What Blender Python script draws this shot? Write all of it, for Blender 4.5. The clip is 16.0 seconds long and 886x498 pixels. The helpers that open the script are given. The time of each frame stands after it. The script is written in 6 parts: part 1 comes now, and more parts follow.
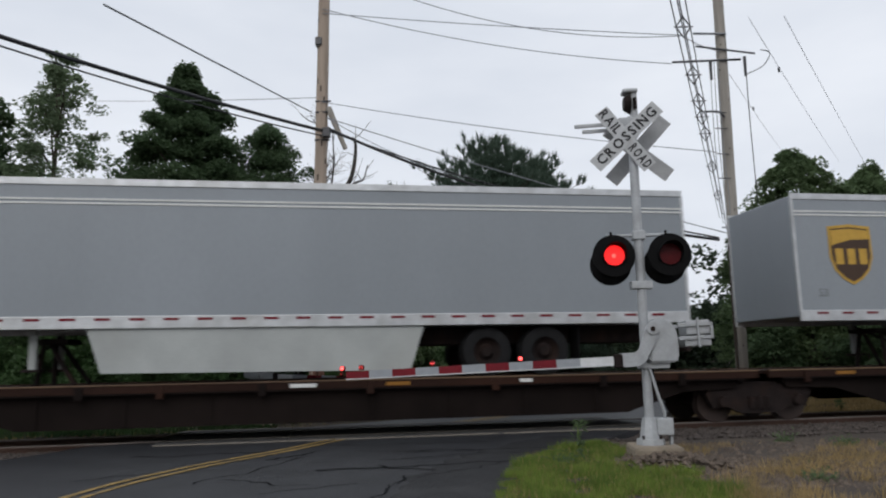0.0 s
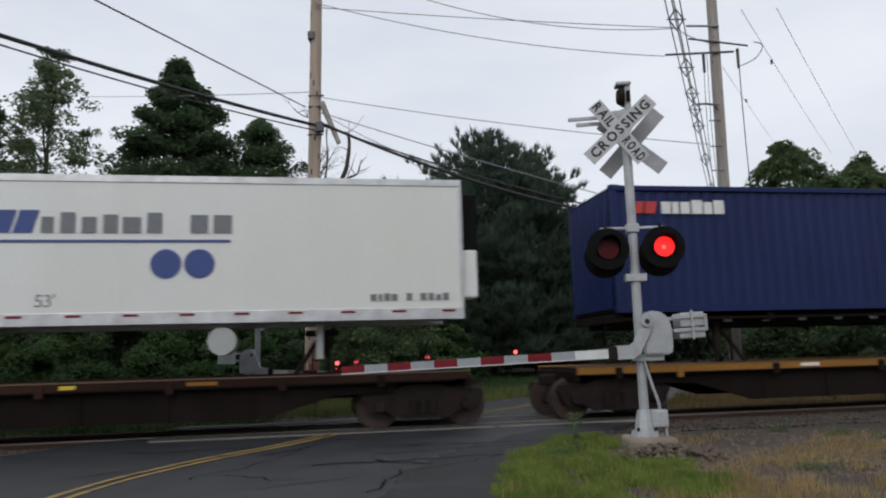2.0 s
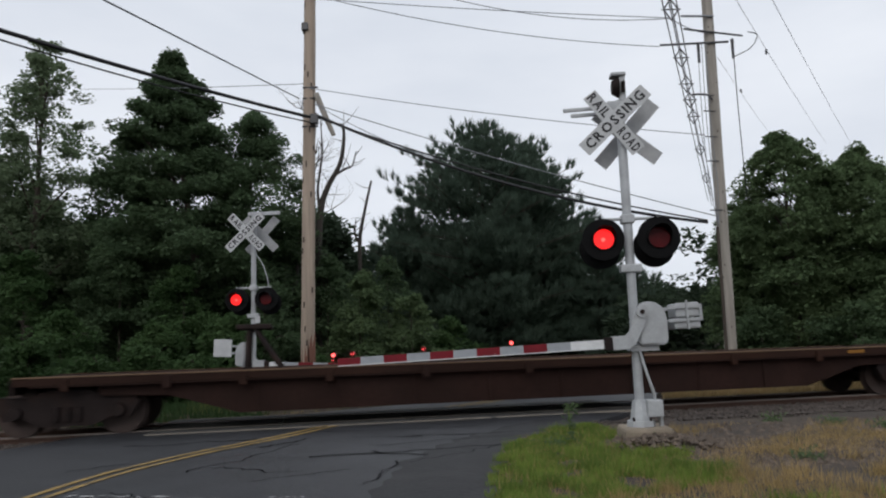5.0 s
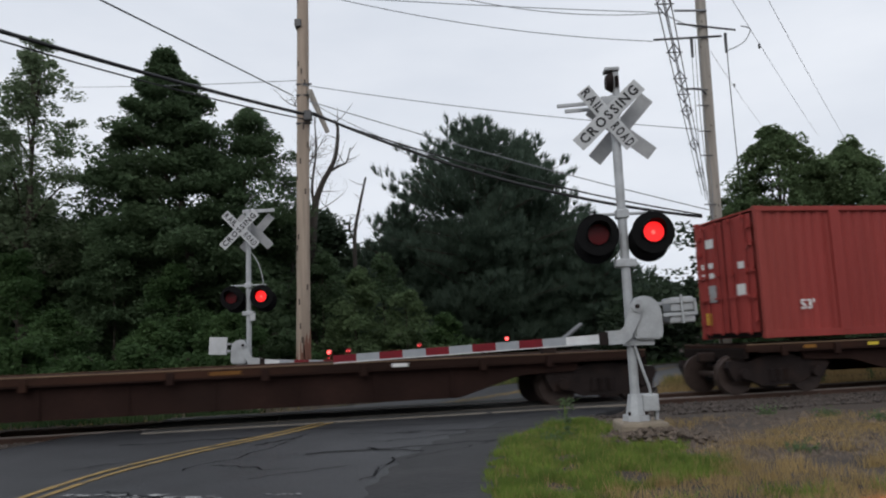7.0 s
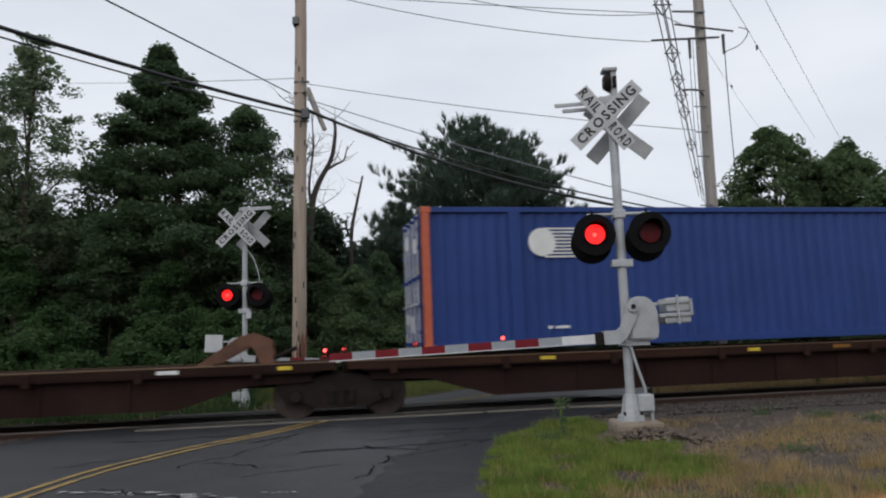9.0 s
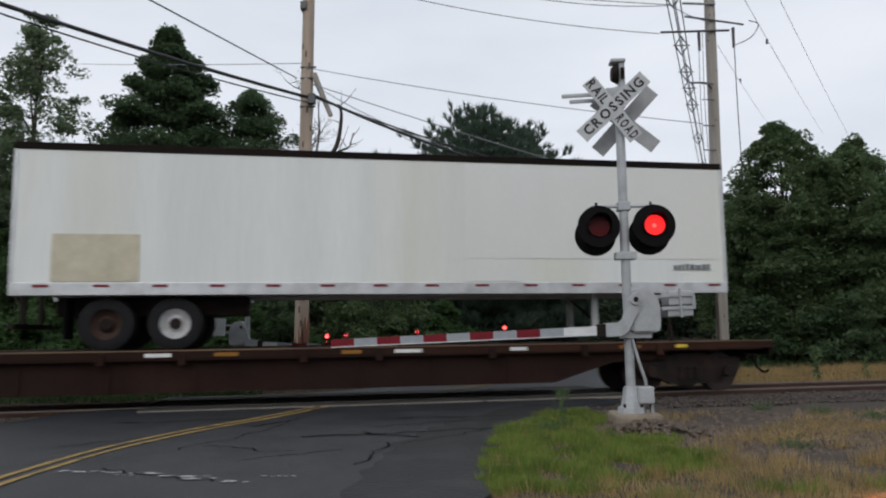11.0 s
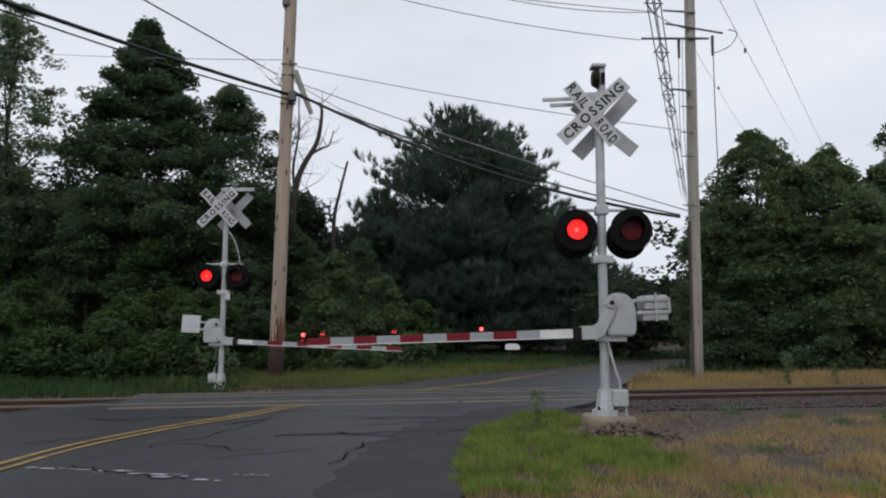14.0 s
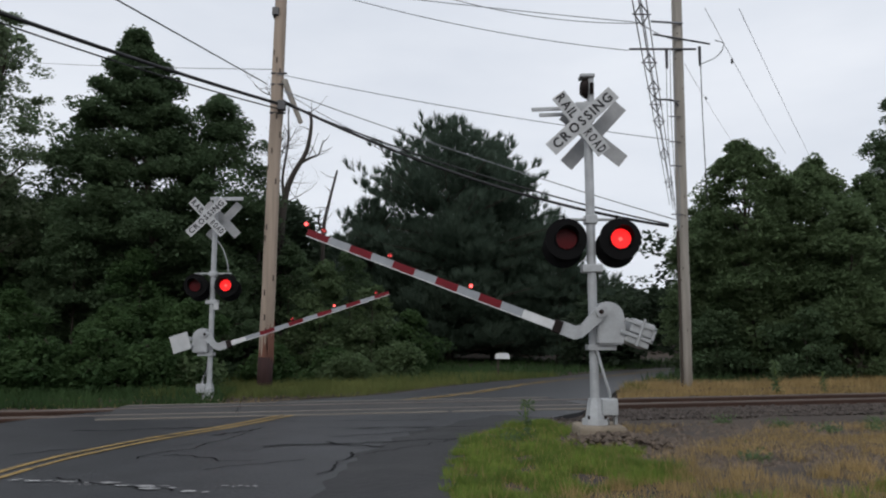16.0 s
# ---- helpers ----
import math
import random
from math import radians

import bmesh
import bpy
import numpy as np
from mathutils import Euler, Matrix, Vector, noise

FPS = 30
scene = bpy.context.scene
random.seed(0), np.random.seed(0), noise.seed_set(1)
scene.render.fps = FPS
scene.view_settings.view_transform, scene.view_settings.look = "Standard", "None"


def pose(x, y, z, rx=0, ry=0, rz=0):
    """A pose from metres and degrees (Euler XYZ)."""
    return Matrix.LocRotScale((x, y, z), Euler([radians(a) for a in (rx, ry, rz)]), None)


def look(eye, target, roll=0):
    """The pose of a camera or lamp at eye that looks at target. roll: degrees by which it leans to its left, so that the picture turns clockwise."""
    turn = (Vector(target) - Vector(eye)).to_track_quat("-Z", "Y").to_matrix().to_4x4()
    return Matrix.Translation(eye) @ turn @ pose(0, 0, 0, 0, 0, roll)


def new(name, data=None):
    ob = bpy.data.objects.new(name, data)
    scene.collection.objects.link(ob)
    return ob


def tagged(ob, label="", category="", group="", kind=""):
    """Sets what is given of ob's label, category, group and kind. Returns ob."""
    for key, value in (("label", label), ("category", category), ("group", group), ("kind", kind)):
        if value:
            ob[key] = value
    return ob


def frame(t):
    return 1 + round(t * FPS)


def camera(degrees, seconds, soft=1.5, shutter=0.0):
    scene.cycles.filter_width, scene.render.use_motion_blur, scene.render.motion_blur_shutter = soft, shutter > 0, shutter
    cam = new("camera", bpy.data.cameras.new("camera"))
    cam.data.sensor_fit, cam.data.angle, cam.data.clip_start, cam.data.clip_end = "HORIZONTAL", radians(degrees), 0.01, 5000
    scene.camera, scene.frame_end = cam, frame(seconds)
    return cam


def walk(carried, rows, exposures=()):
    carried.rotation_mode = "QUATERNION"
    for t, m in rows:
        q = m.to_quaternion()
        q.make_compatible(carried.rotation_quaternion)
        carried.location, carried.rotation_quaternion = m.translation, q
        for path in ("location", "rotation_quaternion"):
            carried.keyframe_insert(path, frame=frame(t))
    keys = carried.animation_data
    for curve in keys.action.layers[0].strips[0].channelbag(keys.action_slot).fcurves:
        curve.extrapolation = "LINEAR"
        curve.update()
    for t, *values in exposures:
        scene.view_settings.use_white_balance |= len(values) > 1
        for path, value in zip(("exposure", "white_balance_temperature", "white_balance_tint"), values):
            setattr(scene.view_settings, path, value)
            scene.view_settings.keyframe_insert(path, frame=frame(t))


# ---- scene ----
# camera: handheld, standing on the verge of the road
cam = camera(62.3, 16.0, soft=2.1, shutter=0.10)
walk(cam, [
    (0, pose(0, 0, 1.4, 98.85, 1.14, 0.88)),
    (0.5, pose(0, 0, 1.4, 98.49, 1.04, 0.80)),
    (1, pose(0, 0, 1.4, 98.31, 1.21, 0.67)),
    (1.5, pose(0, 0, 1.4, 98.44, 1.35, 0.50)),
    (2, pose(0, 0, 1.4, 98.38, 1.59, 0.51)),
    (2.5, pose(0, 0, 1.4, 98.16, 1.74, 0.25)),
    (3, pose(0, 0, 1.4, 97.95, 1.93, 0.05)),
    (3.5, pose(0, 0, 1.4, 98.03, 1.72, 0.10)),
    (4, pose(0, 0, 1.4, 98.00, 1.81, 0.18)),
    (6.5, pose(0, 0, 1.4, 97.33, 2.22, -0.05)),
    (7, pose(0, 0, 1.4, 97.40, 2.37, -0.14)),
    (7.5, pose(0, 0, 1.4, 97.35, 2.21, 0.11)),
    (8, pose(0, 0, 1.4, 97.46, 2.12, -0.40)),
    (8.5, pose(0, 0, 1.4, 97.38, 2.11, -0.52)),
    (11, pose(0, 0, 1.4, 96.42, 0.79, -0.31)),
    (11.5, pose(0, 0, 1.4, 95.99, 0.28, -1.64)),
    (12, pose(0, 0, 1.4, 96.31, 0.47, -1.81)),
    (12.5, pose(0, 0, 1.4, 97.55, 0.80, -1.65)),
    (13, pose(0, 0, 1.4, 96.91, 0.31, -1.23)),
    (13.5, pose(0, 0, 1.4, 96.57, -0.00, -1.65)),
    (14, pose(0, 0, 1.4, 96.45, -0.10, -2.11)),
    (14.5, pose(0, 0, 1.4, 96.51, 0.02, -2.27)),
    (15, pose(0, 0, 1.4, 96.67, 0.19, -2.65)),
    (15.5, pose(0, 0, 1.4, 96.83, 0.13, -2.77)),
    (16, pose(0, 0, 1.4, 97.17, 0.05, -2.90))
], exposures=[(0, 0.0), (16, 0.0)])

# world: a bright overcast sky
TURN = 10.5                      # the track's bearing against x, degrees
world = bpy.data.worlds.new("overcast")
scene.world = world
world.use_nodes = True
wn, wl = world.node_tree.nodes, world.node_tree.links
wn.clear()
w_out, w_bg = wn.new("ShaderNodeOutputWorld"), wn.new("ShaderNodeBackground")
w_sky, w_mix, w_hsv = wn.new("ShaderNodeTexSky"), wn.new("ShaderNodeMix"), wn.new("ShaderNodeHueSaturation")
w_sky.sky_type, w_sky.sun_disc = "NISHITA", False
w_sky.sun_elevation, w_sky.sun_rotation = radians(48), radians(205)
w_sky.dust_density, w_sky.air_density = 4.0, 1.0
w_hsv.inputs["Saturation"].default_value = 0.25
w_hsv.inputs["Value"].default_value = 0.1
w_co, w_no, w_ra = wn.new("ShaderNodeTexCoord"), wn.new("ShaderNodeTexNoise"), wn.new("ShaderNodeValToRGB")
w_no.inputs["Scale"].default_value, w_no.inputs["Detail"].default_value = 2.6, 5.0
w_map = wn.new("ShaderNodeMapping")
w_map.inputs["Scale"].default_value = (1.0, 1.0, 3.2)
w_ra.color_ramp.elements[0].position, w_ra.color_ramp.elements[0].color = 0.30, (0.725, 0.775, 0.865, 1)
w_ra.color_ramp.elements[1].position, w_ra.color_ramp.elements[1].color = 0.68, (0.865, 0.905, 0.98, 1)
w_mix.data_type = "RGBA"
w_mix.inputs[0].default_value = 0.92
wl.new(w_co.outputs["Generated"], w_map.inputs["Vector"])
wl.new(w_map.outputs["Vector"], w_no.inputs["Vector"])
wl.new(w_no.outputs["Fac"], w_ra.inputs["Fac"])
wl.new(w_sky.outputs["Color"], w_hsv.inputs["Color"])
wl.new(w_hsv.outputs["Color"], w_mix.inputs[6])
wl.new(w_ra.outputs["Color"], w_mix.inputs[7])
wl.new(w_mix.outputs[2], w_bg.inputs["Color"])
wl.new(w_bg.outputs["Background"], w_out.inputs["Surface"])
w_bg.inputs["Strength"].default_value = 1.0
sun_data = bpy.data.lights.new("sun", "SUN")
sun_data.energy, sun_data.angle, sun_data.color = 0.85, radians(40), (1.0, 0.97, 0.93)
sun = new("sun", sun_data)
sun.matrix_world = look((-8, -22, 26), (0, 14, 0))


# ---- materials ----
def material(name, color, rough=0.6, metal=0.0, vary=0.25, scale=6.0, fine=60.0, bump=0.15, tint=None, stain=0.0,
             stain_color=(0.05, 0.03, 0.02), island=0.0, spec=0.4, stretch=(1, 1, 1), glow=None, per_object=0.0, thin=0.0):
    """A surface with broad and fine variation in metres, optional stains, relief and piece-to-piece change."""
    m = bpy.data.materials.new(name)
    m.use_nodes = True
    n, l = m.node_tree.nodes, m.node_tree.links
    b = n["Principled BSDF"]
    b.inputs["Roughness"].default_value, b.inputs["Metallic"].default_value = rough, metal
    b.inputs["Specular IOR Level"].default_value = spec
    if glow:
        b.inputs["Emission Color"].default_value = (*glow[:3], 1)
        b.inputs["Emission Strength"].default_value = glow[3]
    co, mp = n.new("ShaderNodeTexCoord"), n.new("ShaderNodeMapping")
    mp.inputs["Scale"].default_value = stretch
    l.new(co.outputs["Object"], mp.inputs["Vector"])
    big, small = n.new("ShaderNodeTexNoise"), n.new("ShaderNodeTexNoise")
    for t, s, d in ((big, scale, 4.0), (small, fine, 3.0)):
        t.inputs["Scale"].default_value, t.inputs["Detail"].default_value = s, d
        l.new(mp.outputs["Vector"], t.inputs["Vector"])
    tint = tint or tuple(c * 0.6 for c in color)

    def blend(fac, a, c, amount=None):
        x = n.new("ShaderNodeMix")
        x.data_type = "RGBA"
        for sock, v in ((x.inputs[6], a), (x.inputs[7], c)):
            if isinstance(v, tuple):
                sock.default_value = (*v, 1)
            else:
                l.new(v, sock)
        if amount is not None:
            k = n.new("ShaderNodeMath")
            k.operation, k.use_clamp = "MULTIPLY", True
            k.inputs[1].default_value = amount
            l.new(fac, k.inputs[0])
            fac = k.outputs[0]
        l.new(fac, x.inputs[0])
        return x.outputs[2]

    def ramp(sock, lo, hi):
        r = n.new("ShaderNodeMapRange")
        r.inputs["From Min"].default_value, r.inputs["From Max"].default_value = lo, hi
        l.new(sock, r.inputs["Value"])
        return r.outputs["Result"]

    c = blend(ramp(big.outputs["Fac"], 0.32, 0.68), color, tint, min(1.0, vary * 2))
    c = blend(ramp(small.outputs["Fac"], 0.35, 0.75), c, tuple(v * 0.55 for v in color), vary)
    if stain:
        st = n.new("ShaderNodeTexNoise")
        st.inputs["Scale"].default_value, st.inputs["Detail"].default_value = scale * 0.37, 6.0
        l.new(mp.outputs["Vector"], st.inputs["Vector"])
        c = blend(ramp(st.outputs["Fac"], 0.5, 0.72), c, stain_color, stain)
    if island:
        g = n.new("ShaderNodeNewGeometry")
        c = blend(g.outputs["Random Per Island"], c, tuple(min(1, v * 0.35) for v in color), island)
    if per_object:
        o = n.new("ShaderNodeObjectInfo")
        c = blend(o.outputs["Random"], c, tuple(v * 0.5 for v in color), per_object)
    l.new(c, b.inputs["Base Color"])
    if thin:
        tr, mx = n.new("ShaderNodeBsdfTranslucent"), n.new("ShaderNodeMixShader")
        l.new(c, tr.inputs["Color"])
        mx.inputs[0].default_value = thin
        l.new(b.outputs[0], mx.inputs[1])
        l.new(tr.outputs[0], mx.inputs[2])
        l.new(mx.outputs[0], n["Material Output"].inputs["Surface"])
    if bump:
        bp = n.new("ShaderNodeBump")
        bp.inputs["Strength"].default_value, bp.inputs["Distance"].default_value = bump, 0.02
        l.new(small.outputs["Fac"], bp.inputs["Height"])
        l.new(bp.outputs["Normal"], b.inputs["Normal"])
    return m


M = {
    "asphalt": material("asphalt", (0.036, 0.0375, 0.042), 0.5, spec=0.36, vary=0.7, fine=20, bump=0.4, scale=1.5, stain=1.0, stain_color=(0.019, 0.020, 0.023)),
    "timber": material("timber", (0.20, 0.175, 0.145), 0.85, vary=0.5, scale=3, stain=0.5, stain_color=(0.11, 0.095, 0.08), stretch=(0.2, 1, 1)),
    "grass_far": material("grass_far", (0.23, 0.245, 0.085), 0.8, vary=0.6, scale=0.5, fine=5, island=0.5, bump=0, spec=0.1, thin=0.42, tint=(0.10, 0.14, 0.045)),
    "asphalt_dark": material("asphalt_dark", (0.025, 0.025, 0.027), 0.6, vary=0.6, scale=3.0, fine=16, bump=0.6, spec=0.3, stain=0.8, stain_color=(0.038, 0.037, 0.038)),
    "tar": material("tar", (0.010, 0.0105, 0.012), 0.75, vary=0.4, scale=3, bump=0.3, spec=0.12),
    "yellow_line": material("yellow_line", (0.36, 0.235, 0.07), 0.7, vary=0.5, fine=60, stain_color=(0.06, 0.052, 0.04), bump=0.2, scale=7, stain=1.0),
    "white_line": material("white_line", (0.55, 0.55, 0.55), 0.7, vary=0.5, scale=4, stain=0.7, stain_color=(0.1, 0.1, 0.1)),
    "soil": material("soil", (0.062, 0.046, 0.035), 0.95, scale=1.1, bump=0.9, tint=(0.042, 0.033, 0.027), stain=0.7, stain_color=(0.105, 0.08, 0.055), vary=0.7, fine=22),
    "ballast": material("ballast", (0.052, 0.042, 0.037), 0.95, vary=0.6, scale=1.6, fine=30, bump=0.9, stain=0.5, stain_color=(0.028, 0.023, 0.02)),
    "stone": material("stone", (0.175, 0.135, 0.105), 0.9, vary=0.4, scale=6, island=1.0, bump=0.3),
    "ballast_stone": material("ballast_stone", (0.105, 0.085, 0.074), 0.9, vary=0.4, scale=6, island=0.95, bump=0.3),
    # leaf green lightened: sky bloom through the thin crown is put into the colour
    "leaf_hazed": material("leaf_hazed", (0.19, 0.25, 0.145), 0.6, vary=0.35, scale=0.5, fine=3, island=0.35, bump=0, tint=(0.105, 0.15, 0.085), spec=0.12, thin=0.55),
    "butt_dark": material("butt_dark", (0.05, 0.024, 0.022), 0.9, vary=0.4, scale=7, fine=30, stretch=(1, 1, 0.1), bump=0.5),
    "rail": material("rail", (0.085, 0.046, 0.032), 0.8, 0.1, vary=0.5, scale=3, stretch=(0.3, 1, 1)),
    "rail_head": material("rail_head", (0.24, 0.20, 0.18), 0.5, 0.6, vary=0.4, scale=2, stretch=(0.2, 1, 1)),
    "tie": material("tie", (0.06, 0.045, 0.035), 0.9, vary=0.4, per_object=0.5, bump=0.5),
    "panel": material("panel", (0.055, 0.054, 0.054), 0.85, vary=0.4, scale=1.5, stain=0.5, stain_color=(0.06, 0.055, 0.05), bump=0.3),
    "concrete": material("concrete", (0.30, 0.25, 0.19), 0.9, vary=0.4, scale=3, stain=0.5, stain_color=(0.13, 0.1, 0.07), bump=0.5),
    "deck": material("deck", (0.030, 0.015, 0.011), 0.75, vary=0.6, scale=0.9, fine=14, stain=0.9, stain_color=(0.058, 0.025, 0.015), bump=0.3, spec=0.1, stretch=(0.5, 1, 1.6)),
    "deck_yellow": material("deck_yellow", (0.33, 0.155, 0.035), 0.7, vary=0.5, scale=0.9, fine=12, stain=1.0, stain_color=(0.055, 0.024, 0.014), bump=0.2, spec=0.1, stretch=(0.5, 1, 1.6)),
    "deck_lip": material("deck_lip", (0.20, 0.125, 0.07), 0.7, vary=0.5, scale=0.8, fine=12, stain=0.8, stain_color=(0.06, 0.03, 0.02), stretch=(0.4, 1, 1)),
    "hitch_rust": material("hitch_rust", (0.16, 0.075, 0.045), 0.8, vary=0.5, scale=4, stain=0.6, stain_color=(0.05, 0.025, 0.018), bump=0.3),
    "sill_brown": material("sill_brown", (0.030, 0.015, 0.012), 0.8, vary=0.5, scale=1.2, fine=12, stain=0.7, stain_color=(0.02, 0.012, 0.01), bump=0.3, spec=0.1),
    "frame_dark": material("frame_dark", (0.012, 0.008, 0.007), 0.8, vary=0.5, scale=1.5, stain=0.5, stain_color=(0.02, 0.014, 0.012), bump=0.3, spec=0.1),
    "truck_iron": material("truck_iron", (0.026, 0.019, 0.018), 0.75, 0.1, vary=0.5, scale=5, bump=0.3, spec=0.12, stain=0.5, stain_color=(0.045, 0.025, 0.018)),
    "wheel_steel": material("wheel_steel", (0.075, 0.052, 0.045), 0.55, 0.4, vary=0.4),
    "black": material("black", (0.006, 0.006, 0.0065), 0.8, vary=0.3, bump=0.05, spec=0.12),
    "tyre": material("tyre", (0.02, 0.02, 0.021), 0.85, vary=0.3, bump=0.3, spec=0.1),
    "rim_white": material("rim_white", (0.6, 0.6, 0.6), 0.45, 0.1, vary=0.3, scale=12, stain=0.4, stain_color=(0.2, 0.17, 0.14)),
    "rim_rust": material("rim_rust", (0.055, 0.028, 0.019), 0.7, vary=0.5, scale=14),
    "trailer_grey": material("trailer_grey", (0.275, 0.30, 0.325), 0.36, vary=0.16, scale=0.45, fine=30, bump=0.015, stain=0.35, stain_color=(0.21, 0.23, 0.25), stretch=(1, 1, 0.3)),
    "trailer_white": material("trailer_white", (0.71, 0.72, 0.70), 0.45, vary=0.1, scale=0.6, fine=20, bump=0.02, stain=0.35, stain_color=(0.58, 0.57, 0.5), stretch=(1, 1, 0.3)),
    "trailer_old": material("trailer_old", (0.72, 0.74, 0.72), 0.5, vary=0.14, scale=0.7, fine=16, bump=0.02, stain=0.55, stain_color=(0.58, 0.58, 0.46), stretch=(1.6, 1, 0.12)),
    "door_dirty": material("door_dirty", (0.52, 0.51, 0.46), 0.6, vary=0.35, scale=2.2, fine=18, stain=0.8, stain_color=(0.17, 0.12, 0.085), stretch=(1, 1, 0.25), bump=0.05),
    "door_grey": material("door_grey", (0.17, 0.185, 0.195), 0.5, vary=0.3, scale=2, fine=20, stain=0.4, stain_color=(0.1, 0.1, 0.1), stretch=(1, 1, 0.3)),
    "patch_tan": material("patch_tan", (0.58, 0.53, 0.40), 0.6, vary=0.3, scale=3),
    "trim_alu": material("trim_alu", (0.62, 0.63, 0.64), 0.38, 0.5, vary=0.3, scale=4, stain=0.4, stain_color=(0.3, 0.29, 0.27)),
    "skirt_white": material("skirt_white", (0.42, 0.44, 0.43), 0.5, vary=0.25, scale=1.2, stain=0.5, stain_color=(0.33, 0.33, 0.30)),
    "container_blue": material("container_blue", (0.010, 0.020, 0.088), 0.45, vary=0.3, scale=0.7, bump=0.03, stain=0.3, stain_color=(0.013, 0.018, 0.05), stretch=(1, 1, 0.4), spec=0.2),
    "container_royal": material("container_royal", (0.020, 0.05, 0.20), 0.45, vary=0.25, scale=0.8, bump=0.03, spec=0.25),
    "container_maroon": material("container_maroon", (0.085, 0.022, 0.024), 0.5, vary=0.3, scale=0.7, bump=0.03, stain=0.3, stain_color=(0.06, 0.02, 0.02), stretch=(1, 1, 0.4), spec=0.2),
    "container_red": material("container_red", (0.33, 0.052, 0.045), 0.55, vary=0.35, scale=0.8, bump=0.05, stain=0.5, stain_color=(0.22, 0.055, 0.042), stretch=(1, 1, 0.25), spec=0.2),
    "container_orange": material("container_orange", (0.50, 0.11, 0.05), 0.5, vary=0.25),
    "letter_white": material("letter_white", (0.72, 0.72, 0.70), 0.6, vary=0.2, scale=3, bump=0),
    "letter_navy": material("letter_navy", (0.045, 0.075, 0.24), 0.55, vary=0.15, bump=0),
    "letter_grey": material("letter_grey", (0.17, 0.18, 0.19), 0.6, vary=0.15, bump=0),
    "letter_red": material("letter_red", (0.50, 0.045, 0.04), 0.55, vary=0.2, bump=0),
    "letter_black": material("letter_black", (0.02, 0.02, 0.022), 0.6, vary=0.1, bump=0),
    "shield_brown": material("shield_brown", (0.055, 0.028, 0.014), 0.5, vary=0.15, bump=0),
    "shield_gold": material("shield_gold", (0.55, 0.33, 0.05), 0.5, vary=0.2, bump=0),
    "label_yellow": material("label_yellow", (0.65, 0.48, 0.04), 0.6, vary=0.2, bump=0),
    "reflect_red": material("reflect_red", (0.17, 0.006, 0.014), 0.55, vary=0.25, bump=0, spec=0.25),
    "silver_paint": material("silver_paint", (0.43, 0.445, 0.46), 0.42, 0.1, vary=0.28, scale=5, fine=40, bump=0.08, stain=0.5, stain_color=(0.27, 0.27, 0.265)),
    "sign_white": material("sign_white", (0.50, 0.51, 0.52), 0.45, vary=0.18, scale=6, bump=0.02, stain=0.4, stain_color=(0.38, 0.38, 0.37)),
    "sign_back": material("sign_back", (0.36, 0.365, 0.37), 0.5, 0.1, vary=0.25, scale=5),
    "arm_white": material("arm_white", (0.66, 0.67, 0.68), 0.45, vary=0.2, scale=8, bump=0.02, stain=0.3, stain_color=(0.45, 0.45, 0.44)),
    "arm_grey": material("arm_grey", (0.30, 0.32, 0.345), 0.4, vary=0.15, scale=8, bump=0.02),
    "lens_dark": material("lens_dark", (0.085, 0.002, 0.004), 0.35, vary=0.3, scale=14, bump=0.1, spec=0.15),
    "lens_glow": material("lens_glow", (0.5, 0.01, 0.01), 0.3, vary=0.05, bump=0, glow=(1.0, 0.014, 0.014, 1.15)),
    "lens_core": material("lens_core", (0.6, 0.05, 0.05), 0.3, vary=0.05, bump=0, glow=(1.0, 0.10, 0.08, 1.7)),
    "gate_glow": material("gate_glow", (0.6, 0.05, 0.05), 0.3, vary=0.05, bump=0, glow=(1.0, 0.10, 0.09, 3.0)),
    "gate_lens": material("gate_lens", (0.26, 0.008, 0.010), 0.35, vary=0.2, bump=0.1),
    "pole_wood": material("pole_wood", (0.43, 0.345, 0.275), 0.9, vary=0.4, scale=7, fine=30, stretch=(1, 1, 0.06), stain=0.4, stain_color=(0.16, 0.12, 0.09), bump=0.5),
    "pole_butt": material("pole_butt", (0.20, 0.085, 0.055), 0.9, vary=0.5, scale=7, fine=30, stretch=(1, 1, 0.08), stain_color=(0.06, 0.03, 0.024), bump=0.5, stain=0.5),
    "pole_grey": material("pole_grey", (0.37, 0.34, 0.30), 0.9, vary=0.45, scale=7, fine=30, stretch=(1, 1, 0.06), stain=0.45, stain_color=(0.19, 0.155, 0.125), bump=0.5),
    "wire": material("wire", (0.02, 0.021, 0.023), 0.6, vary=0.1, bump=0),
    "wire_grey": material("wire_grey", (0.22, 0.23, 0.25), 0.5, 0.3, vary=0.1, bump=0),
    "insulator": material("insulator", (0.05, 0.05, 0.055), 0.35, vary=0.2, bump=0),
    "bark": material("bark", (0.075, 0.06, 0.048), 0.95, vary=0.5, scale=4, fine=25, stretch=(1, 1, 0.25), bump=0.8),
    "bark_dead": material("bark_dead", (0.05, 0.042, 0.036), 0.95, vary=0.4, scale=4, fine=25, stretch=(1, 1, 0.25), bump=0.6),
    "leaf_oak": material("leaf_oak", (0.100, 0.150, 0.076), 0.6, vary=0.35, scale=0.5, fine=3, island=0.35, bump=0, tint=(0.055, 0.095, 0.048), spec=0.12, thin=0.5),
    "leaf_light": material("leaf_light", (0.145, 0.205, 0.098), 0.6, vary=0.35, scale=0.5, fine=3, island=0.35, bump=0, tint=(0.09, 0.142, 0.068), spec=0.12, thin=0.5),
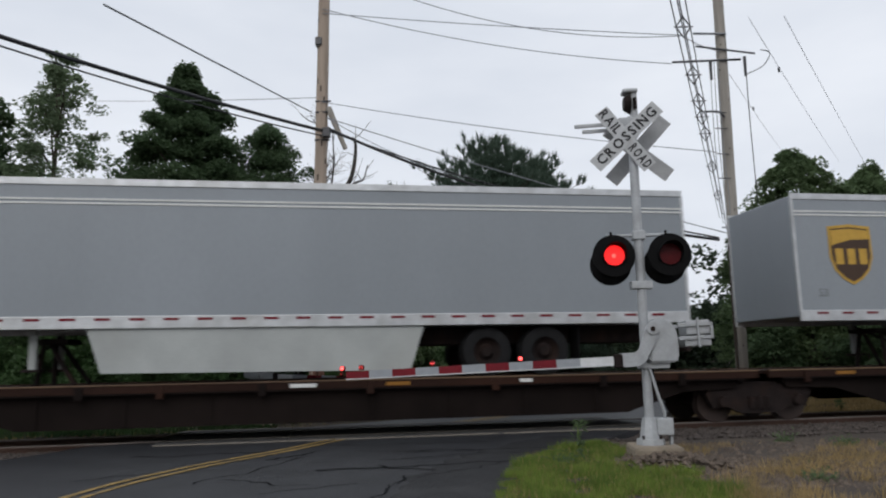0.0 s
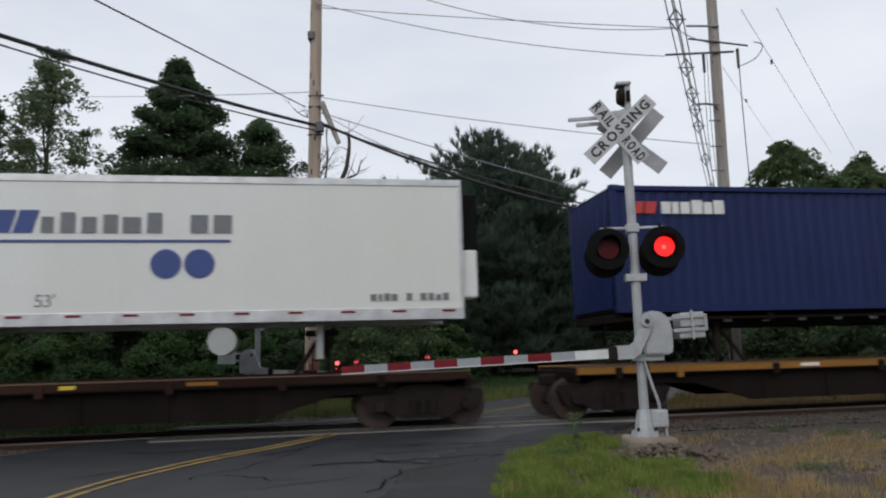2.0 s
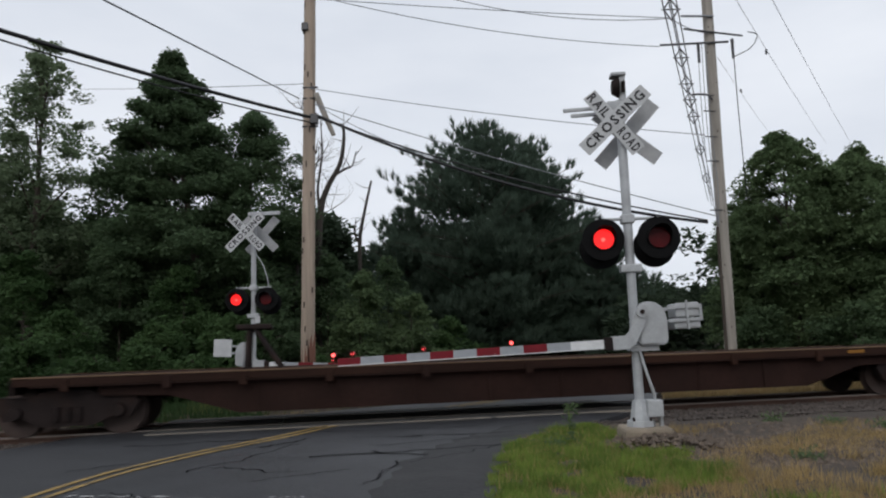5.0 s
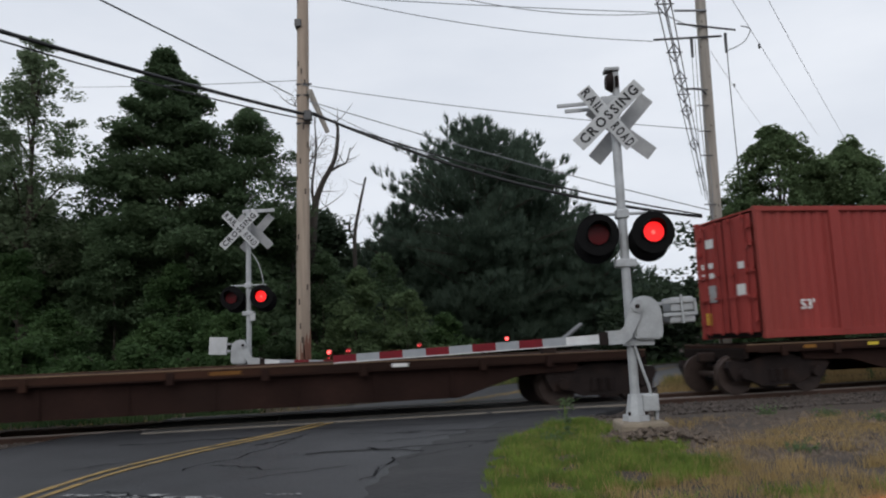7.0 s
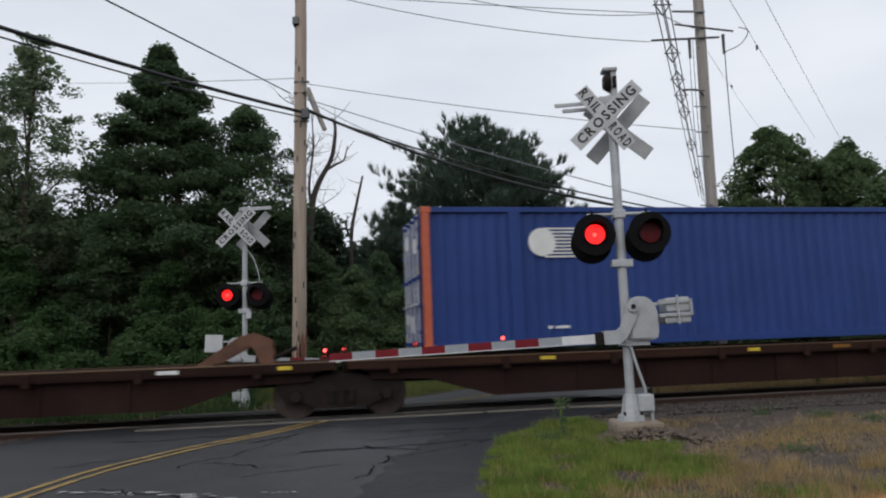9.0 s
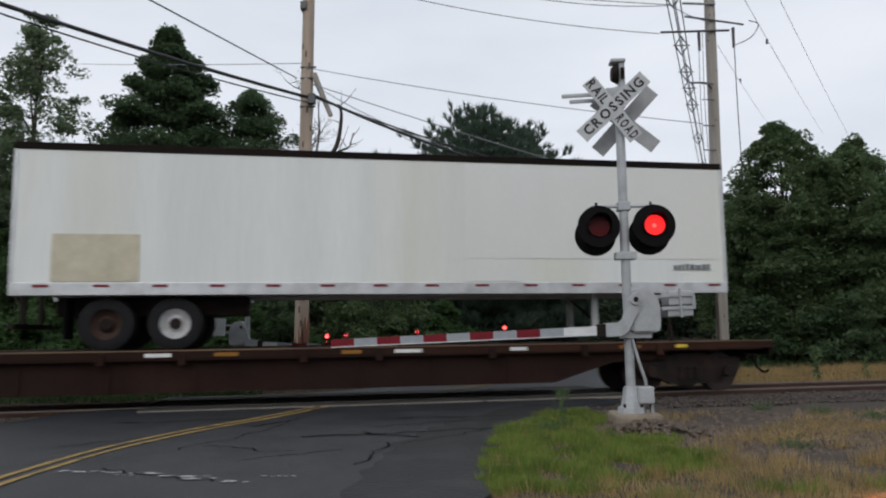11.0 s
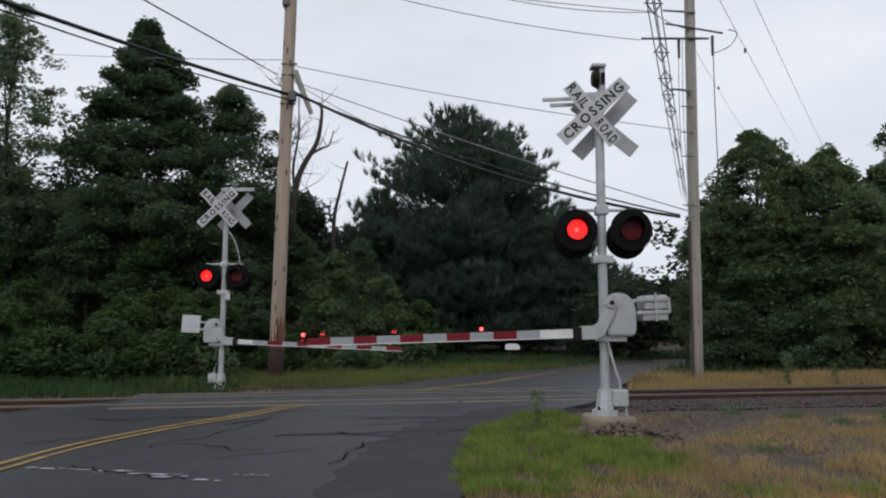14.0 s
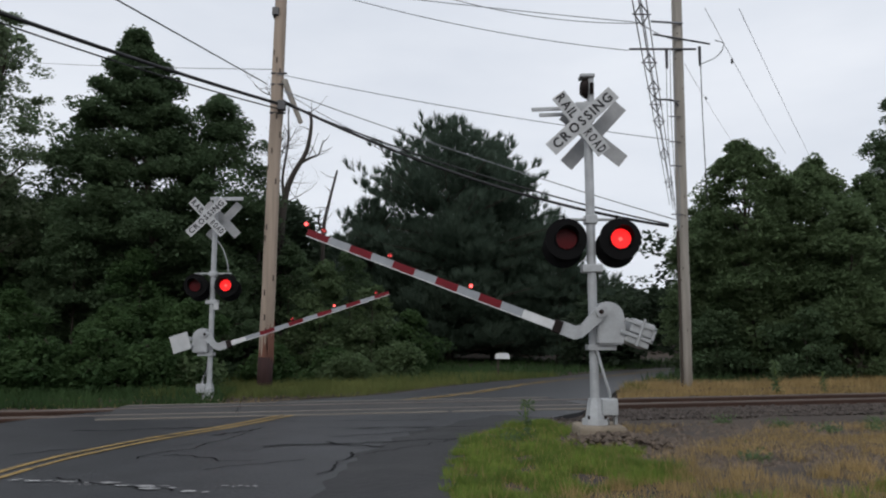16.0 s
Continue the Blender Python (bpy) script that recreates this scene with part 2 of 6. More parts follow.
    "leaf_bush": material("leaf_bush", (0.085, 0.145, 0.055), 0.6, vary=0.4, scale=0.6, fine=3, island=0.35, bump=0, tint=(0.03, 0.07, 0.026), spec=0.12, thin=0.5),
    "needle": material("needle", (0.115, 0.160, 0.118), 0.6, vary=0.35, scale=0.6, fine=4, island=0.35, bump=0, tint=(0.048, 0.082, 0.058), spec=0.12, thin=0.5),
    "leaf_far": material("leaf_far", (0.060, 0.088, 0.052), 0.7, vary=0.4, scale=0.3, fine=2, island=0.35, bump=0, tint=(0.036, 0.058, 0.036), spec=0.2, thin=0.5),
    "grass": material("grass", (0.31, 0.42, 0.085), 0.7, scale=2.6, fine=9, island=0.85, bump=0, tint=(0.075, 0.15, 0.032), spec=0.2, thin=0.42, vary=0.8),
    "grass_dry": material("grass_dry", (0.60, 0.425, 0.20), 0.8, vary=0.5, scale=0.9, fine=6, island=0.75, bump=0, tint=(0.32, 0.25, 0.115), spec=0.2, thin=0.42),
    "litter": material("litter", (0.62, 0.20, 0.07), 0.7, vary=0.3, scale=6),
    "mail_white": material("mail_white", (0.68, 0.69, 0.7), 0.5, vary=0.2),
}


# ---- building helpers ----
def part(name, bm, mat, parent=None, label="", m=None):
    """Links a bmesh (or a mesh) as one object, under its thing."""
    if isinstance(bm, bmesh.types.BMesh):
        bmesh.ops.recalc_face_normals(bm, faces=bm.faces)
        data = bpy.data.meshes.new(name)
        bm.to_mesh(data)
        bm.free()
    else:
        data = bm
    if mat and not data.materials:
        data.materials.append(M[mat])
    ob = new(name, data)
    ob.parent = parent
    if m is not None:
        ob.matrix_basis = m
    return tagged(ob, label)


def thing(name, label, category, m=None, group="", kind=""):
    ob = new(name)
    ob.empty_display_size = 0.2
    if m is not None:
        ob.matrix_basis = m
    return tagged(ob, label, category, group, kind)


def smooth(ob, angle=40):
    for p in ob.data.polygons:
        p.use_smooth = True
    ob.data.set_sharp_from_angle(angle=radians(angle))
    return ob


def box(bm, x0, x1, y0, y1, z0, z1, bevel=0.0):
    r = bmesh.ops.create_cube(bm, size=1.0, matrix=Matrix.Translation(((x0 + x1) / 2, (y0 + y1) / 2, (z0 + z1) / 2))
                              @ Matrix.Diagonal((abs(x1 - x0), abs(y1 - y0), abs(z1 - z0), 1)))
    if bevel:
        edges = list({e for v in r["verts"] for e in v.link_edges})
        bmesh.ops.bevel(bm, geom=edges, offset=bevel, segments=2, affect="EDGES", profile=0.5)
    return bm


def rod(bm, a, b, r0, r1=None, seg=12):
    a, b = Vector(a), Vector(b)
    r1 = r0 if r1 is None else r1
    q = (b - a).to_track_quat("Z", "Y").to_matrix().to_4x4()
    bmesh.ops.create_cone(bm, cap_ends=True, segments=seg, radius1=r0, radius2=r1, depth=(b - a).length,
                          matrix=Matrix.Translation((a + b) / 2) @ q)
    return bm


def prism(bm, pts, y0, y1):
    """A flat outline in x and z, carried from y0 to y1."""
    f = [bm.verts.new((x, y0, z)) for x, z in pts]
    k = [bm.verts.new((x, y1, z)) for x, z in pts]
    bm.faces.new(f)
    bm.faces.new(k[::-1])
    for i in range(len(pts)):
        j = (i + 1) % len(pts)
        bm.faces.new((f[j], f[i], k[i], k[j]))
    return bm


def B():
    return bmesh.new()


def cube(x0, x1, y0, y1, z0, z1, bevel=0.0):
    return box(B(), x0, x1, y0, y1, z0, z1, bevel)


def bar(a, b, r0, r1=None, seg=12):
    return rod(B(), a, b, r0, r1, seg)


def tube_mesh(name, pts, radius, seg=6, radii=None):
    """A round strand through points."""
    pts = [Vector(p) for p in pts]
    verts, faces = [], []
    for i, p in enumerate(pts):
        d = (pts[min(i + 1, len(pts) - 1)] - pts[max(i - 1, 0)]).normalized()
        s = d.cross(Vector((0.03, 0.05, 1))).normalized()
        u = s.cross(d)
        r = radii[i] if radii else radius
        for k in range(seg):
            a = 2 * math.pi * k / seg
            verts.append(p + (s * math.cos(a) + u * math.sin(a)) * r)
    for i in range(len(pts) - 1):
        for k in range(seg):
            k2 = (k + 1) % seg
            faces.append((i * seg + k, i * seg + k2, (i + 1) * seg + k2, (i + 1) * seg + k))
    faces.append(tuple(range(seg))[::-1])
    faces.append(tuple(range((len(pts) - 1) * seg, len(pts) * seg)))
    data = bpy.data.meshes.new(name)
    data.from_pydata(verts, [], faces)
    data.polygons.foreach_set("use_smooth", [True] * len(data.polygons))
    return data


def quads_mesh(name, corners, normals=None):
    """One mesh from an array of loose faces, shape (faces, corners, 3)."""
    n, k = corners.shape[:2]
    data = bpy.data.meshes.new(name)
    data.vertices.add(n * k)
    data.vertices.foreach_set("co", corners.astype(np.float32).ravel())
    data.loops.add(n * k)
    data.loops.foreach_set("vertex_index", np.arange(n * k, dtype=np.int32))
    data.polygons.add(n)
    data.polygons.foreach_set("loop_start", np.arange(0, n * k, k, dtype=np.int32))
    data.update(calc_edges=True)
    data.validate()
    if normals is not None:
        data.polygons.foreach_set("use_smooth", np.ones(n, dtype=bool))
        data.normals_split_custom_set_from_vertices(np.repeat(normals, k, axis=0).astype(np.float32))
    return data


def text_mesh(words, size, depth=0.004, spacing=1.0, bold=0.0):
    c = bpy.data.curves.new("words", "FONT")
    c.body, c.size, c.extrude, c.align_x, c.align_y = words, size, depth, "CENTER", "CENTER"
    c.space_character, c.offset, c.resolution_u = spacing, bold, 2
    ob = bpy.data.objects.new("words", c)
    data = bpy.data.meshes.new_from_object(ob)
    bpy.data.objects.remove(ob)
    return data


def lettering(parent, words, size, gap, mat, label, m, bold=0.0, span=0.0):
    """Words as single letters, centred on the pose m; span: the width that they fill."""
    made, x = [], 0.0
    if span:
        wide = 0.0
        for ch in words:
            xs = [v.co.x for v in text_mesh(ch, size, 0.002, 1.0, bold).vertices]
            wide += max(xs) - min(xs)
        thin = min(1.0, 0.84 * span / wide)
        gap = (span - wide * thin) / (len(words) - 1)
    for ch in words:
        data = text_mesh(ch, size, 0.002, 1.0, bold)
        if span:
            data.transform(Matrix.Diagonal((thin, 1, 1, 1)))
        xs = [v.co.x for v in data.vertices]
        made.append((data, x - min(xs)))
        x += max(xs) - min(xs) + gap
    for data, q in made:
        part("letter", data, mat, parent, label, m=m @ pose(q - (x - gap) / 2, 0, 0))


def at_track(u, n, z=0.0):
    """The pose of a thing on the line of the track: u along it, n across it."""
    a = radians(TURN)
    return pose(u * math.cos(a) - n * math.sin(a), u * math.sin(a) + n * math.cos(a), z, 0, 0, TURN)


def on_track(u, n, z=0.0):
    return at_track(u, n, z).translation


# ---- ground, road and track ----
def spline(pts, steps):
    """A smooth line through points."""
    pts = [Vector(p) for p in pts]
    out = []
    for i in range(len(pts) - 1):
        p0, p1, p2, p3 = pts[max(i - 1, 0)], pts[i], pts[i + 1], pts[min(i + 2, len(pts) - 1)]
        for k in range(steps):
            t = k / steps
            out.append(0.5 * (2 * p1 + (p2 - p0) * t + (2 * p0 - 5 * p1 + 4 * p2 - p3) * t * t + (3 * p1 - p0 - 3 * p2 + p3) * t ** 3))
    return out + [pts[-1]]


ROAD_LEFT = spline([(-10.5, -30), (-10, -12), (-9, 0), (-8.4, 7), (-7.8, 10.5), (-7.2, 13), (-6.5, 15.1), (-4.4, 17), (-2.4, 18.5), (-0.5, 20.3), (2.3, 25), (6.05, 29.4), (11, 36), (20, 44), (34, 54)], 8)
ROAD_RIGHT = spline([(1.5, -30), (0.8, -12), (0.35, 0), (0.4, 6.4), (0.85, 10.3), (2.0, 12.8), (3.55, 15.0), (4.5, 17), (5.1, 18.4), (6.0, 21), (7.94, 25.3), (10.6, 30), (15.5, 35.5), (24, 43), (37, 52)], 8)
ROAD_CENTRE = spline([(-4.8, -30), (-4.6, -12), (-4.4, 0), (-4.30, 7.7), (-3.84, 10.4), (-2.84, 12.7), (-1.85, 15.2), (-0.41, 17.3), (1.8, 20.2), (4.73, 25.4), (8.3, 29.7), (13.2, 35.8), (22, 43.5)], 12)


EDGE_L = [float(v) for v in np.interp(np.arange(1600) / 20 - 30, [p.y for p in ROAD_LEFT], [p.x for p in ROAD_LEFT])]
EDGE_R = [float(v) for v in np.interp(np.arange(1600) / 20 - 30, [p.y for p in ROAD_RIGHT], [p.x for p in ROAD_RIGHT])]


def split_track(x, y):
    a = radians(TURN)
    return x * math.cos(a) + y * math.sin(a), -x * math.sin(a) + y * math.cos(a)


def road_side(x, y):
    """How far inside the road's edges a place lies, roughly; below zero: outside."""
    i = min(max(int((y + 30) * 20), 0), 1599)
    return min(x - EDGE_L[i], EDGE_R[i] - x)


def ground_height(x, y):
    u, n = split_track(x, y)
    h = -0.02 + 0.02 * noise.noise((x * 0.35, y * 0.35, 0)) + 0.025 * noise.noise((x * 1.3, y * 1.3, 4))
    if road_side(x, y) > 0.25:
        return -0.3
    if y > 40:
        h += min(2.5, (y - 40) * 0.03)
    if 12.6 < n < 19.4:
        h -= 0.12
    return h


def build_ground():
    xs = np.concatenate([np.linspace(-600, -40, 12), np.linspace(-35, 35, 101), np.linspace(40, 600, 12)])
    ys = np.concatenate([np.linspace(-300, -12, 8), np.linspace(-10, 50, 91), np.linspace(56, 900, 14)])
    verts = [(x, y, ground_height(x, y)) for y in ys for x in xs]
    w = len(xs)
    faces = [(j * w + i, j * w + i + 1, (j + 1) * w + i + 1, (j + 1) * w + i) for j in range(len(ys) - 1) for i in range(w - 1)]
    data = bpy.data.meshes.new("ground")
    data.from_pydata(verts, [], faces)
    tagged(smooth(part("ground", data, "soil")), "bare brown soil with thin grass beside the railway", "ground", kind="structure")


def build_road():
    bm = B()
    across = 14
    rows = []
    for a, b in zip(ROAD_LEFT, ROAD_RIGHT):
        row = [bm.verts.new((a.x, a.y, -0.4))]
        for k in range(across + 1):
            p = a.lerp(b, k / across)
            wob = 0.05 * noise.noise((p.x * 1.7, p.y * 1.7, 2)) if k in (0, across) else 0
            crown = 0.0 if k not in (0, across) else -0.02
            row.append(bm.verts.new((p.x + wob, p.y, crown + 0.006 * noise.noise((p.x, p.y, 0)))))
        row.append(bm.verts.new((b.x, b.y, -0.4)))
        rows.append(row)
    for r, s in zip(rows, rows[1:]):
        for k in range(len(r) - 1):
            bm.faces.new((r[k], r[k + 1], s[k + 1], s[k]))
    tagged(smooth(part("road", bm, "asphalt"), 60), "worn dark grey asphalt road with cracks, damp", "road", kind="structure")


def ribbon(pts, half, z, rough=0.0):
    bm = B()
    last = None
    for i, p in enumerate(pts):
        d = pts[min(i + 1, len(pts) - 1)] - pts[max(i - 1, 0)]
        s = Vector((-d.y, d.x)).normalized()
        w = half * (1 + rough * noise.noise((p.x * 2.3, p.y * 2.3, 1)))
        pair = (bm.verts.new((p.x + s.x * w, p.y + s.y * w, z)), bm.verts.new((p.x - s.x * w, p.y - s.y * w, z)))
        if last:
            bm.faces.new((last[0], last[1], pair[1], pair[0]))
        last = pair
    return bm


def build_markings():
    for side, rng in ((-0.11, 0), (0.11, 1)):
        pts, piece = [], 0
        for i, p in enumerate(ROAD_CENTRE):
            d = ROAD_CENTRE[min(i + 1, len(ROAD_CENTRE) - 1)] - ROAD_CENTRE[max(i - 1, 0)]
            s = Vector((-d.y, d.x)).normalized()
            n = split_track(p.x, p.y)[1]
            if 14.8 < n < 17.3:
                if len(pts) > 1:
                    tagged(part("road_line", ribbon(pts, 0.048, 0.010, 0.4), "yellow_line"), "worn yellow centre line on the asphalt", "road marking", "centre lines", "structure")
                pts = []
                continue
            pts.append(Vector((p.x + s.x * side, p.y + s.y * side)))
        tagged(part("road_line", ribbon(pts, 0.048, 0.010, 0.4), "yellow_line"), "worn yellow centre line on the asphalt", "road marking", "centre lines", "structure")
    rng = random.Random(4)
    # worn stop line: broken white flakes
    bm = B()
    for x0, y0, x1, y1, n, w, h in ((-3.95, 7.86, -2.75, 7.62, 26, 0.07, 0.018), (-2.85, 7.50, -2.3, 7.44, 9, 0.10, 0.028), (-2.52, 7.36, -2.2, 7.34, 4, 0.13, 0.04),
                                    (-2.05, 7.20, -1.85, 7.16, 4, 0.06, 0.03), (-1.75, 7.45, -1.4, 7.40, 10, 0.035, 0.022), (-3.3, 7.60, -2.9, 7.52, 4, 0.05, 0.014)):
        for k in range(n):
            t = rng.random()
            x, y = x0 + (x1 - x0) * t, y0 + (y1 - y0) * t + rng.uniform(-0.03, 0.03)
            a0, ww, hh = rng.random() * 6, w * rng.uniform(0.4, 1.2), h * rng.uniform(0.5, 1.2)
            bm.faces.new([bm.verts.new((x + ww * math.cos(a) * rng.uniform(0.6, 1), y + hh * math.sin(a + 0.2) * rng.uniform(0.6, 1), 0.011 + 0.0004 * (k % 9))) for a in (a0 + 0.9 * q for q in range(7))])
    tagged(part("stop_line", bm, "white_line"), "flaked white stop line on the asphalt", "road marking", kind="structure")
    # tar-filled cracks
    for k, (x, y, ang, ln) in enumerate([(-3.2, 9.2, 70, 2.6), (-1.9, 10.2, 12, 3.0), (-1.2, 11.2, 20, 2.4), (-3.6, 8.0, -30, 1.6), (-0.6, 12.2, 8, 2.4), (-2.4, 13.2, 6, 3.0), (-0.5, 9.4, 50, 1.8), (-5.2, 12.0, 14, 2.2), (-3.0, 9.4, -18, 1.3), (-2.2, 8.4, 35, 1.2), (-1.1, 10.6, -40, 1.0), (-0.9, 8.0, 80, 1.6), (-4.9, 9.6, 40, 1.8), (-2.9, 11.4, 55, 1.2), (0.2, 11.6, 10, 1.4), (-1.6, 12.4, -12, 1.5)]):
        pts = []
        for i in range(24):
            t = i / 23 * ln
            a = radians(ang)
            off = 0.2 * noise.noise((t * 1.5, k * 3.1, 0)) + 0.10 * noise.noise((t * 5, k, 3))
            pts.append(Vector((x + t * math.cos(a) - off * math.sin(a), y + t * math.sin(a) + off * math.cos(a))))
        tagged(part("crack", ribbon(pts, 0.012 + 0.014 * (k % 3 == 1), 0.008, 0.95), "tar"), "dark tar-filled crack in the asphalt", "crack", "road cracks", "structure")
    # darker patch of newer asphalt by the verge
    pts = spline([(-0.35, 5.0), (-0.15, 7.5), (0.1, 9.6), (0.75, 11.4), (1.5, 12.8), (2.3, 13.9)], 40)
    tagged(part("road_patch", ribbon(pts, 0.62, 0.006, 0.28), "asphalt_dark"), "dark broken asphalt along the road edge", "road patch", kind="structure")


TRACK_N = 16.0
CROSS_U0, CROSS_U1 = -3.0, 6.9


def build_track():
    bed = B()
    prof = [(-4.0, -0.5), (-3.0, -0.26), (-2.0, -0.13), (2.0, -0.13), (3.0, -0.26), (4.2, -0.5)]
    us = [-160, -40] + list(np.arange(-20, 30.1, 0.5)) + [60, 220]
    rows = []
    for u in us:
        rows.append([bed.verts.new((u, n + 0.1 * noise.noise((u, n, 3)), z + 0.03 * noise.noise((u * 2, n * 2, 0)))) for n, z in prof])
    for r, s in zip(rows, rows[1:]):
        for k in range(len(prof) - 1):
            bed.faces.new((r[k], s[k], s[k + 1], r[k + 1]))
    tagged(part("track_bed", bed, "ballast", m=at_track(0, TRACK_N)), "raised bed of dark grey ballast stones under the track", "track bed", kind="structure")
    for n in (-0.7175, 0.7175):
        rail = thing("rail", "rusty steel rail with a worn shiny head", "rail", at_track(0, TRACK_N + n), "rails", "structure")
        bm = B()
        box(bm, -160, 220, -0.07, 0.07, -0.175, -0.155)
        box(bm, -160, 220, -0.012, 0.012, -0.155, -0.045)
        box(bm, -160, 220, -0.036, 0.036, -0.045, -0.012)
        part("web", bm, "rail", rail)
        part("head", cube(-160, 220, -0.035, 0.035, -0.012, 0.018), "rail_head", rail, "bright worn rail head")
    ties = thing("tie_row", "dark weathered wooden ties half buried in ballast", "railway ties", at_track(0, TRACK_N), kind="structure")
    tie = cube(-0.115, 0.115, -1.3, 1.3, -0.30, -0.10, 0.012)
    data = part("tie", tie, "tie", ties, m=pose(-14, 0, 0)).data
    for k in range(1, 96):
        u = -14 + k * 0.52
        if CROSS_U0 - 0.3 < u < CROSS_U1 + 0.3:
            continue
        part("tie", data, None, ties, m=pose(u, random.uniform(-0.04, 0.04), 0, 0, 0, random.uniform(-1, 1)))
    panels = thing("crossing_surface", "grey concrete and asphalt panels between the rails", "crossing panels", at_track(0, TRACK_N), kind="structure")
    for n0, n1 in ((-0.62, 0.62), (-1.45, -0.81), (0.81, 1.45)):
        for k in range(4):
            u0 = CROSS_U0 + k * (CROSS_U1 - CROSS_U0) / 4
            u1 = u0 + (CROSS_U1 - CROSS_U0) / 4 - 0.03
            part("panel", cube(u0, u1, n0, n1, -0.2, 0.012, 0.008), "panel", panels)
    for n in (-1.56, -0.80, 0.70, 1.46):
        for k in range(3):
            u0 = CROSS_U0 + 0.05 + k * 3.3
            part("timber", cube(u0, u0 + 3.2, n, n + 0.11, -0.2, 0.017, 0.006), "timber", panels, "pale worn timber strip")
    for n in (-0.7175, 0.7175):
        part("seal", cube(CROSS_U0, CROSS_U1, n + 0.037, n + 0.085, -0.15, 0.0135), "black", panels, "black rubber flange seal")


build_ground()
build_road()
build_markings()
build_track()


# ---- the train: articulated flatcars and their loads ----
SPEED = 21.9                    # metres a second, towards -u
moving = []                     # (thing, train coordinate, height)


def rolling(name, label, category, p, z=0.0, group=""):
    ob = thing(name, label, category, at_track(p, TRACK_N, z), group)
    moving.append((ob, p, z))
    return ob


def truck(car, x):
    """A four-wheel bogie: side frames, springs, wheels."""
    t = part("truck", cube(x - 0.35, x + 0.35, -0.95, 0.95, 0.50, 0.72, 0.03), "truck_iron", car, "dark cast-iron truck")
    for s in (-1, 1):
        y = s * 1.02
        pts = [(-1.25, 0.62), (-1.2, 0.76), (-0.7, 0.74), (-0.35, 0.86), (0.35, 0.86), (0.7, 0.74), (1.2, 0.76), (1.25, 0.62),
               (1.1, 0.32), (0.8, 0.36), (0.45, 0.20), (-0.45, 0.20), (-0.8, 0.36), (-1.1, 0.32)]
        f = prism(B(), [(x + a, b) for a, b in pts], y - 0.09, y + 0.09)
        part("side_frame", f, "truck_iron", t)
        for k in (-0.2, 0.0, 0.2):
            part("spring", bar((x + k, y - s * 0.02 - 0.1 * s * -1, 0.30), (x + k, y + s * 0.1, 0.56), 0.075, seg=10), "truck_iron", t)
        for a in (-0.89, 0.89):
            part("bearing_cap", bar((x + a, y + s * 0.08, 0.46), (x + a, y + s * 0.2, 0.46), 0.14, 0.11), "truck_iron", t)
    for a in (-0.89, 0.89):
        for s in (-1, 1):
            w = B()
            rod(w, (x + a, s * 0.68, 0.43), (x + a, s * 0.80, 0.43), 0.425, seg=32)
            rod(w, (x + a, s * 0.64, 0.43), (x + a, s * 0.68, 0.43), 0.46, seg=32)
            smooth(part("wheel", w, "wheel_steel", t))
        part("axle", bar((x + a, -0.75, 0.43), (x + a, 0.75, 0.43), 0.08), "wheel_steel", t)
    return t


def hitch(car, x, lean):
    h = part("hitch", cube(x - 0.35, x + 0.35, -0.45, 0.45, 1.92, 2.02, 0.02), "truck_iron", car, "steel trailer hitch stand")
    for s in (-1, 1):
        part("strut", bar((x, s * 0.35, 1.95), (x + lean * 0.55, s * 0.5, 1.12), 0.05), "truck_iron", h)
        part("strut", bar((x - lean * 0.1, s * 0.35, 1.95), (x - lean * 0.15, s * 0.5, 1.12), 0.05), "truck_iron", h)


